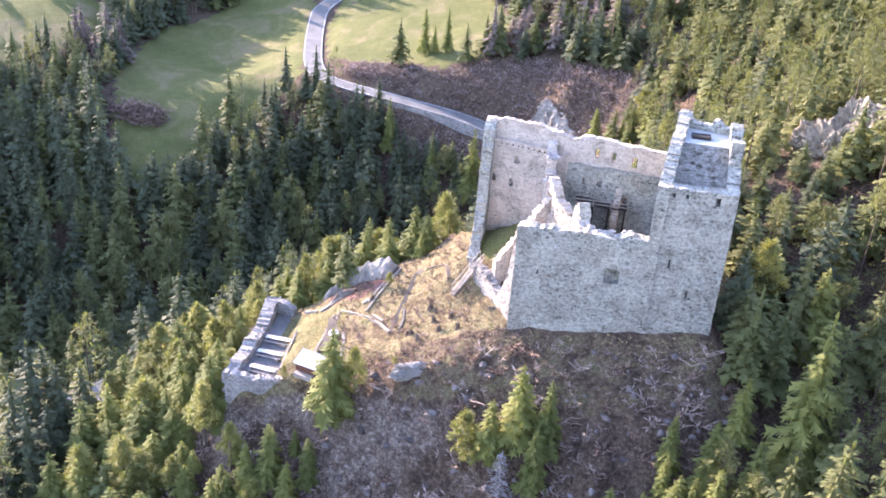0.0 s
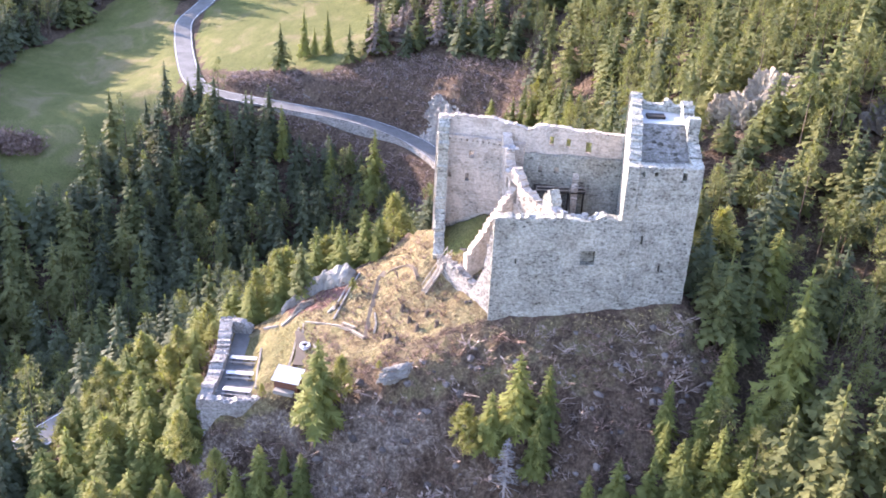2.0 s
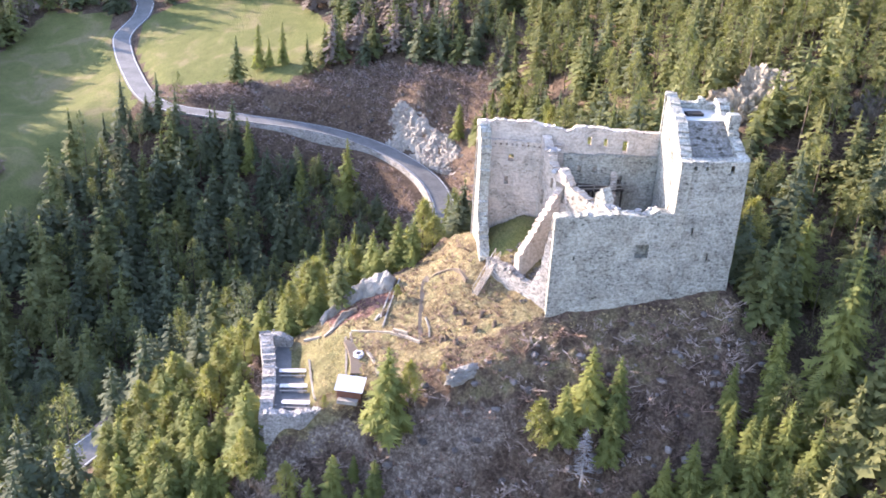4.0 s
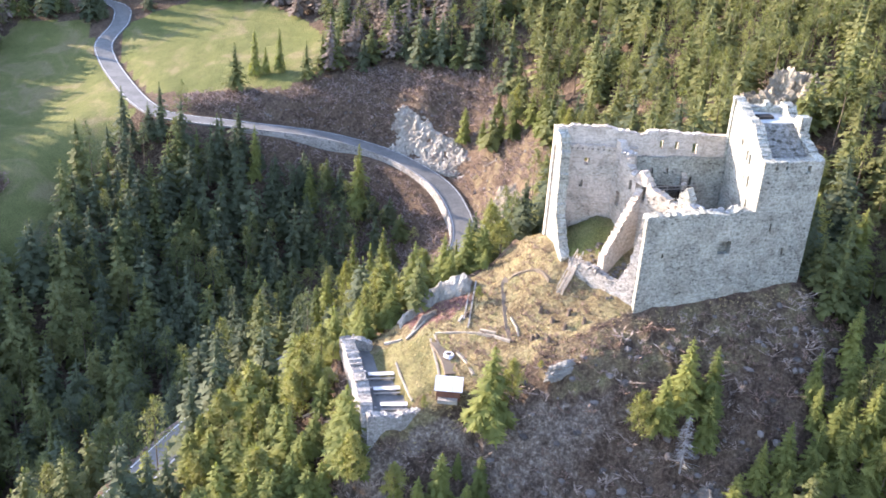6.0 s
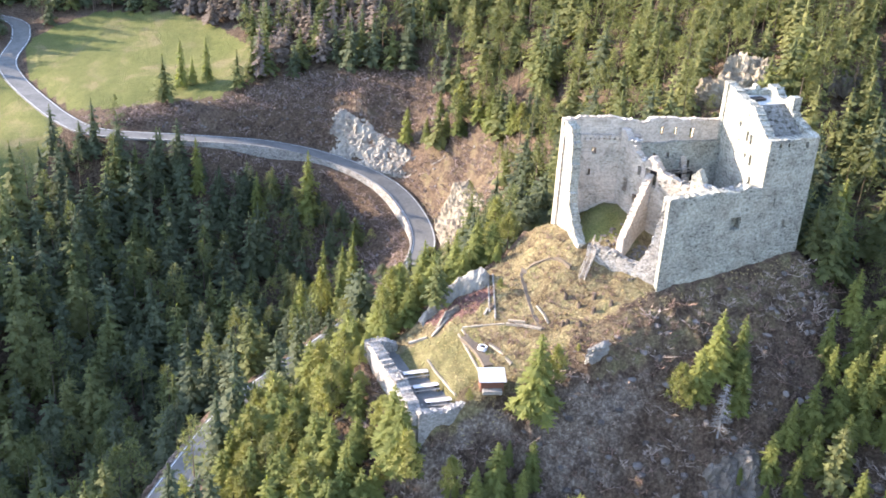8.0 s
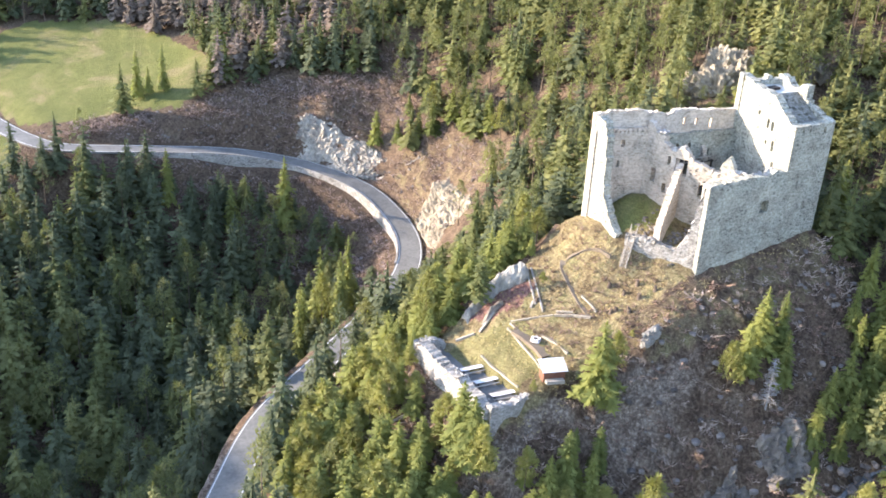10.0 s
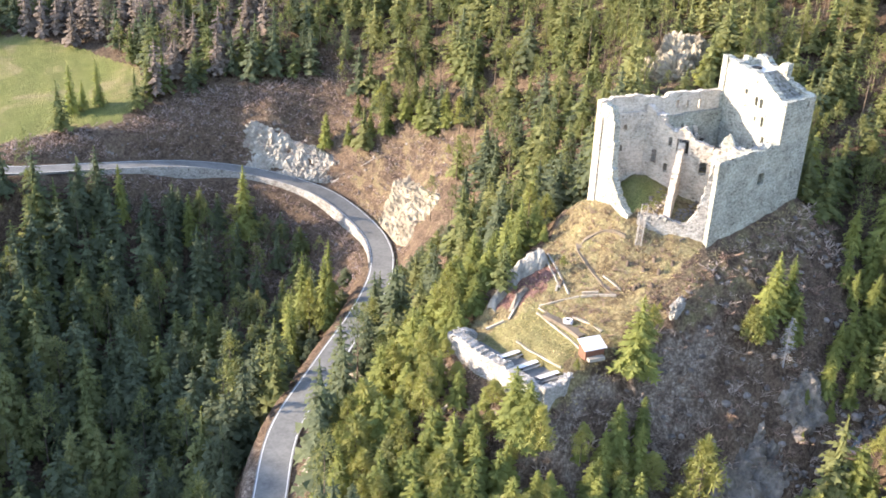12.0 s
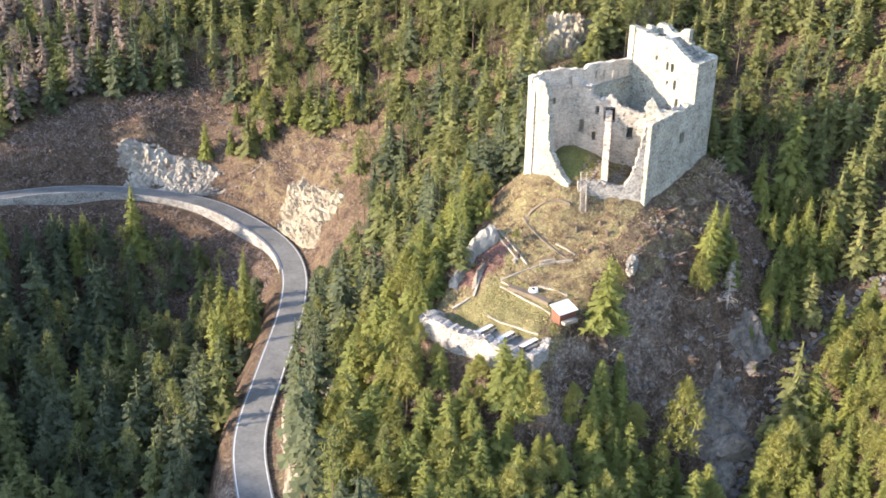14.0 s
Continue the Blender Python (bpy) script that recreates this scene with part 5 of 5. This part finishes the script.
# the trees that stand out: kind, place, height of the tip, width
HERO = [("spruce", -22.5, -5.2, -0.7, 1.1), ("pine", -19.5, -5.0, -3.5, 0.9), ("spruce", 3.5, -12.2, 2.7, 1.05), ("spruce", 7.2, -13.0, 1.5, 0.8), ("spruce", 0.2, -13.0, -2.5, 1.1),
        ("pine", -3.0, -13.0, -5, 1.0), ("spruce", 6.2, -15.5, -4, 0.9), ("spruce", -27.2, -7, -17, 0.9), ("spruce", -24.5, -9.5, -16, 0.9), ("pine", -31.0, -0.2, -11.5, 1.0), 
        ("spruce", 36.5, -14.5, 16.8, 0.7), ("spruce", 40, 5, 13, 1.1), ("pine", 33, 9, 14, 1.2), ("spruce", 22, -15, 1, 0.8), ("spruce", 30, -11, 5, 0.9), ("spruce", 3.8, -21.4, -19, 1.1), ("spruce", 21.6, -17.4, -3.5, 0.8), ("pine", -23.5, -21, -18, 0.8), ("spruce", 8, -22.5, -13, 1.0), ("spruce", 6, -25, -20, 1.0), ("spruce", 12, -21, -9, 0.9), ("spruce", -1, -24.5, -24, 0.9), ("spruce", 10.5, -25.5, -16, 1.0), ("spruce", 25, -20, -4, 0.9), ("pine", -19.4, 15, -2.2, 1.3), ("pine", -29.6, 1.9, -12.4, 1.5), ("pine", -14.5, -2.6, -5.5, 1.4), ("spruce", -41.9, 2.2, -10.2, 1.25), ("pine", -42, 7, -15, 1.5), ("spruce", -41.9, -0.9, -11, 1.2), ("pine", -42, -3.6, -14, 1.0), ("spruce", 15.5, 119, -7, 1.0), ("spruce", 17.5, 114.8, -3, 1.1), ("pine", 19.4, 118.7, 1, 1.1), ("spruce", 22, 105, 2, 1.0), ("spruce", 21, 111, 1.5, 1.1), ("pine", 23.5, 92, 2.5, 1.1), ("spruce", 24, 98, 3, 1.0), ("spruce", 20, 123, -1, 1.1), ("spruce", 12.5, 125, -10, 0.9), ("spruce", 17, 127, -4, 1.0), ("pine", 18.5, 90, -9, 1.0), ("spruce", 9, 131, -9, 0.9), ("spruce", -30.2, -9.2, -15.2, 1.0), ("spruce", -33.5, -9.5, -18.5, 1.0), ("pine", -36.5, -7.5, -17.5, 1.0), ("spruce", -27, -11.5, -19, 0.9), ("spruce", -73.5, 9, -27, 1.1), ("spruce", -77.5, 4, -27, 1.1), ("pine", -80, -1, -29, 1.2), ("spruce", -71.5, 14, -27.5, 1.0), ("spruce", -84, -6, -29, 1.1), ("spruce", -79.5, -7, -28, 1.1), ("spruce", -75.5, -1, -27, 1.1), ("spruce", -88, -12, -30, 1.1), ("spruce", -21, 124, -16.5, 0.75), ("spruce", -33, 131, -24, 0.8), ("spruce", -47, 140, -16, 0.6), ("spruce", -21.5, 84.5, -22.5, 0.6), ("spruce", -25, 81, -25, 0.62), ("spruce", -28.5, 84.5, -24.5, 0.58), ("pine", -31, 78, -27.5, 0.65), ("spruce", -27, 76, -28, 0.65), ("spruce", -35, 80, -30, 0.6), ("spruce", -38, 74, -31, 0.62), ("spruce", -44.6, 174.2, 2.0, 0.62), ("spruce", -37.5, 173, 2.5, 0.6), ("spruce", -41.5, 174, -3, 0.7)]
for kind, x, y, tip, w in HERO:
    plant(kind, x, y, tip - height(x, y), w)
for x, y, h, w in ((15.5, -21, 10, 1.0), (19, -22.5, 12, 0.9), (23, -20.5, 11, 1.0), (14, -24.5, 9, 1.1), (18, -26, 11, 1.0), (22, -24.5, 13, 0.9), (26.5, -17, 12, 0.9), (27, -22, 13, 0.9), (25, -27, 11, 1.0), (29, -26, 12, 1.0), (31, -20, 14, 0.9), (33, -25, 13, 0.9), (50, 38.5, 8.5, 1.2), (54, 39.5, 8, 1.2), (46.5, 38, 7.5, 1.2), (58, 40.5, 9, 1.1), (61, 41.5, 9, 1.1)):
    plant("spruce", x, y, h, w)
near_xy = scatter((-64, -62), (34, 62), 3.7, 5)
near_xy = near_xy[free_ground(near_xy)]
room = tallest(near_xy) - np.array([height(x, y) for x, y in near_xy])
near_xy, room = near_xy[room > 3.5], room[room > 3.5]
order = np.argsort(np.minimum(np.hypot(near_xy[:, 0] + 34, near_xy[:, 1] - 2), np.hypot(0.8 * (near_xy[:, 0] + 4), near_xy[:, 1] + 42) + 12))[:262]
near_xy, room = near_xy[order], room[order]
for (x, y), top in zip(near_xy, room):
    h = min(rng.uniform(9, 15.5), top)
    plant("pine" if rng.random() < 0.3 else "spruce", x, y, h, rng.uniform(0.95, 1.25) * (1.0 if h > 8 else 1.25))
WOODS = [(-130, -150), (-185, -60), (-170, 20), (-185, 120), (-215, 200), (-180, 290), (60, 290), (120, 180), (115, 20), (90, -150)]
INNER = [(-35, -64), (45, -56), (80, -30), (108, 0), (114, 50), (102, 100), (86, 140), (66, 190), (48, 230), (22, 280), (-130, 288), (-175, 255), (-205, 200), (-178, 140), (-156, 100), (-126, 50), (-100, 10), (-78, -28)]
BACK = [(-30, 24), (30, 20), (112, -5), (112, 60), (85, 130), (24, 140), (12, 100), (-10, 60)]
far_xy, dense_xy = scatter((-220, -150), (160, 310), 5.0, 6), scatter((-40, -10), (115, 150), 4.7, 16)
thin = ~inside(far_xy, INNER) & (np.random.default_rng(4).random(len(far_xy)) > 0.1)
far_xy = np.vstack([far_xy[~inside(far_xy, BACK) & ~thin], dense_xy[inside(dense_xy, BACK)]])
far_xy = far_xy[free_ground(far_xy) & inside(far_xy, WOODS)]
keep_far = [(x, y) for x, y in far_xy if np.min(np.hypot(near_xy[:, 0] - x, near_xy[:, 1] - y)) > 3.0]


def forest(name, pts, mat, label, pine=0.15):
    """Many far trees in one mesh, from a few crowns copied as arrays."""
    protos = []
    for s in range(8):
        bm = bmesh.new()
        r = random.Random(100 + s)
        if s < 5:
            conifer(bm, 12, r.uniform(2.5, 3.2), r, 14, 8, 3, full=r.uniform(0.5, 0.72))
        else:
            pine_crown(bm, 12, 2.5, r, 52, 13)
        crown_faces = len(bm.faces)
        trunk_mesh(bm, 11, 0.16, r, sides=4)
        bm.verts.index_update()
        protos.append((np.array([v.co[:] for v in bm.verts]), [[v.index for v in f.verts] for f in bm.faces], [0] * crown_faces + [1] * (len(bm.faces) - crown_faces)))
        bm.free()
    vv, ff, slots, tones, n = [], [], [], [], 0
    rr = random.Random(len(pts))
    tops = dict(zip(pts, tallest(pts)))
    for x, y in pts:
        v, f, slot = protos[rr.choice((5, 6, 7)) if rr.random() < pine else rr.randrange(5)]
        g = height(x, y)
        a, h = rr.uniform(0, 6.28), min(rr.uniform(0.75, 1.4) * (1.3 if g < -30 else 1.0), (tops[x, y] - g) / 12)
        if h < 0.35:
            continue
        w = max(0.45 + 0.5 * h, 0.7) * rr.uniform(1.0, 1.35)
        c, s = math.cos(a), math.sin(a)
        q = np.c_[(v[:, 0] * c - v[:, 1] * s) * w + x, (v[:, 0] * s + v[:, 1] * c) * w + y, v[:, 2] * h + height(x, y)]
        vv.append(q)
        tones.append(np.full(len(v), rr.random(), np.float32))
        ff += [[i + n for i in g] for g in f]
        slots += slot
        n += len(v)
    me = bpy.data.meshes.new(name)
    me.from_pydata(np.vstack(vv).tolist(), [], ff)
    me.attributes.new("tone", "FLOAT", "POINT").data.foreach_set("value", np.concatenate(tones))
    me.materials.append(mat)
    me.materials.append(M_BARK)
    me.polygons.foreach_set("material_index", slots)
    return tagged(new(name, me), label, "forest", kind="stuff")


far_arr = np.array(keep_far)
larch_set = set(q for q, k in zip(keep_far, inside(far_arr, [(-45, 172), (20, 165), (62, 215), (62, 292), (-60, 292), (-30, 215)])) if k)
bare = [q for q in keep_far if noise.noise((q[0] * 0.03, q[1] * 0.03, 2.0)) + rng.uniform(-0.25, 0.25) + (0.3 if -75 < q[0] < 50 and q[1] > 165 else 0) + (0.16 if q in larch_set else 0) - (0.5 if q[1] < 155 else 0) > 0.4]
bare_set = set(bare)
kinds = ([], [], [])
for q in keep_far:
    if q not in bare_set:
        # Eastern slopes draw more light olive needles, colour in place of sunlight.
        v = noise.noise((q[0] * 0.025, q[1] * 0.025, 6.0)) * 0.5 + rng.uniform(0, 1) + (0.5 if q[0] > 45 else 0.3 if q[0] > 26 else 0.12 if q[0] > 0 else -0.1)
        kinds[0 if v < 0.42 else 1 if v < 0.8 else 2].append(q)
forest("spruce_forest", kinds[0], M_FOREST_DARK, "dense dark spruce forest covering the valley sides")
forest("conifer_forest", kinds[1], M_FOREST, "mixed green conifer forest on the slopes", pine=0.35)
forest("pine_forest", kinds[2], M_FOREST_OLIVE, "olive-green pines and larches, massed eastward to look sunlit", pine=0.55)


forest("larch_forest", bare, M_LARCH, "leafless pinkish-brown larches among the spruces", pine=0.1)


# ---- shrubs and tufts ----
def bushes(name, pts, size, twigs, mat, label):
    bm = bmesh.new()
    r = random.Random(len(pts))
    for x, y in pts:
        z = height(x, y) - 0.1
        s_ = r.uniform(*size)
        for k in range(twigs):
            d = Vector((r.gauss(0, 0.55), r.gauss(0, 0.55), r.uniform(0.35, 1.0))) * s_
            c = Vector((x + r.gauss(0, 0.2) * s_, y + r.gauss(0, 0.2) * s_, z))
            twig(bm, c, d, 0.065)
            for q in range(2):
                blade(bm, c + d * r.uniform(0.25, 0.8), Vector((d.x + r.gauss(0, 0.5) * s_, d.y + r.gauss(0, 0.5) * s_, d.z * 0.6)) * 0.5, 0.065 * s_ + 0.025, 0)
    tagged(part(name, bm, mat), label, "shrubs", kind="stuff")


sq = scatter((-56, -31), (30, 20), 1.5, 9)
sq = sq[((sq[:, 1] < -2.2) & (sq[:, 0] > -44)) | ((sq[:, 0] < -40.5) & (sq[:, 1] > -12))]
grey, red = [], []
for q in sq:
    v = 0.6 * noise.noise((q[0] * 0.3, q[1] * 0.3, 8.0)) + rng.uniform(-0.5, 0.45)
    if rng.random() < 0.8:
        (grey if v > 0 else red).append(tuple(q))
bushes("cliff_shrubs", grey, (0.5, 1.9), 9, M_TWIG, "bare grey-brown shrubs on the cliff")
bushes("red_cliff_shrubs", red, (0.4, 1.6), 9, M_TWIG_RED, "bare red-brown shrubs on the cliff")
sq = scatter((-90, 84), (27, 176), 1.35, 10)
sq = sq[(inside(sq, SCRUB) | inside(sq, [(6, 112), (18, 108), (26, 116), (24, 150), (4, 150)]) | inside(sq, [(-4, 88), (-16, 88), (-24, 112), (-34, 134), (-60, 146), (-40, 149), (-9, 131), (-1, 110)]) | (inside(sq, [(1, 84), (10, 84), (20, 86), (24, 98), (16, 114), (8, 128), (2, 120)]) & (sq[:, 0] * 7 % 2 > 0.6))) & (road_gap(sq)[0] > 4.5)]
bushes("hillside_scrub", [tuple(q) for q in sq if noise.noise((q[0] * 0.15, q[1] * 0.15, 1.5)) > -0.35], (0.6, 2.1), 6, M_SCRUB, "leafless reddish-brown scrub on the cleared hillside")
sq = scatter((-40, -4), (28, 24), 0.62, 11)
sq = sq[inside(sq, CLEARING) & ~inside(sq, [(-8, 22), (-8, 11), (0, -0.5), (27, -1.5), (28, 16), (6, 19)]) & ~inside(sq, [(-39.5, -2), (-31, -1), (-31, 13), (-35, 20.5), (-39.5, 21)])]
tufts = [tuple(q) for q in sq if noise.noise((q[0] * 0.35, q[1] * 0.35, 1.0)) > -0.25 and rng.random() < 0.7]
copse = [(-117 + 7 * math.cos(k * 2.4) * (k / 40) ** 0.5, 133 + 4.5 * math.sin(k * 2.4) * (k / 40) ** 0.5) for k in range(40)]
bushes("meadow_copse", copse, (1.6, 3.4), 18, M_TWIG_RED, "dark leafless thicket on the lower meadow")
bushes("dry_grass_tufts", tufts, (0.18, 0.45), 5, M_GRASS_TUFT, "straw-coloured dry grass tufts on the hilltop")

sq = scatter((-26, -3), (2, 20), 1.2, 14)
sq = sq[inside(sq, CLEARING) & ~inside(sq, [(-8, 22), (-8, 11), (0, -0.5), (27, -1.5), (28, 16), (6, 19)])]
bushes("brown_heath", [tuple(q) for q in sq if noise.noise((q[0] * 0.25, q[1] * 0.25, 3.0)) > -0.15], (0.3, 0.95), 8, M_TWIG_RED, "low brown heath clumps on the hilltop slope")

# ---- dead tree ----
dead = tagged(new("dead_tree"), "bleached grey dead spruce with bare branches", "tree")
bm = bmesh.new()
r = random.Random(5)
trunk_mesh(bm, 9.5, 0.16, r, lean=0.03)
part("trunk", bm, M_DEAD, dead)
bm = bmesh.new()
for k in range(150):
    z = r.uniform(1.5, 9.3)
    a = r.uniform(0, 6.28)
    ln = 1.9 * (1.08 - z / 9.5) * r.uniform(0.6, 1.2) + 0.3
    d = Vector((math.cos(a) * ln, math.sin(a) * ln, r.uniform(-0.35, 0.1) * ln))
    twig(bm, Vector((0, 0, z)), d, 0.05)
    for q in range(3):
        twig(bm, Vector((0, 0, z)) + d * r.uniform(0.35, 0.9), d * 0.3 + Vector((r.gauss(0, 0.25), r.gauss(0, 0.25), -0.15)), 0.03)
part("branchwork", bm, M_DEAD, dead)
dead.location = (2.2, -17.0, height(2.2, -17.0))


# ---- stones lying on the cleared hillside ----
r = random.Random(41)
bm = bmesh.new()
sq = scatter((-90, 84), (26, 176), 2.3, 21)
sq = sq[(inside(sq, SCRUB) | inside(sq, [(1, 84), (10, 84), (24, 98), (16, 114), (8, 128), (2, 120)]) | inside(sq, [(-4, 88), (-16, 88), (-24, 112), (-34, 134), (-60, 146), (-40, 149), (-9, 131), (-1, 110)])) & (road_gap(sq)[0] > 4.5)]
for x, y in sq:
    if r.random() < 0.75:
        pebble(bm, (x, y, height(x, y) - 0.1), r.uniform(0.15, 0.6), r)
tagged(part("hillside_stones", bm, M_RUBBLE), "grey stones strewn over the cleared hillside", "stones", kind="stuff")
bm = bmesh.new()
sq = scatter((-24, -31), (30, -3), 2.1, 22)
for x, y in sq:
    if r.random() < 0.6:
        pebble(bm, (x, y, height(x, y)), r.uniform(0.2, 0.8), r)
tagged(part("cliff_stones", bm, M_RUBBLE), "grey stones caught on the steep cliff", "stones", kind="stuff")
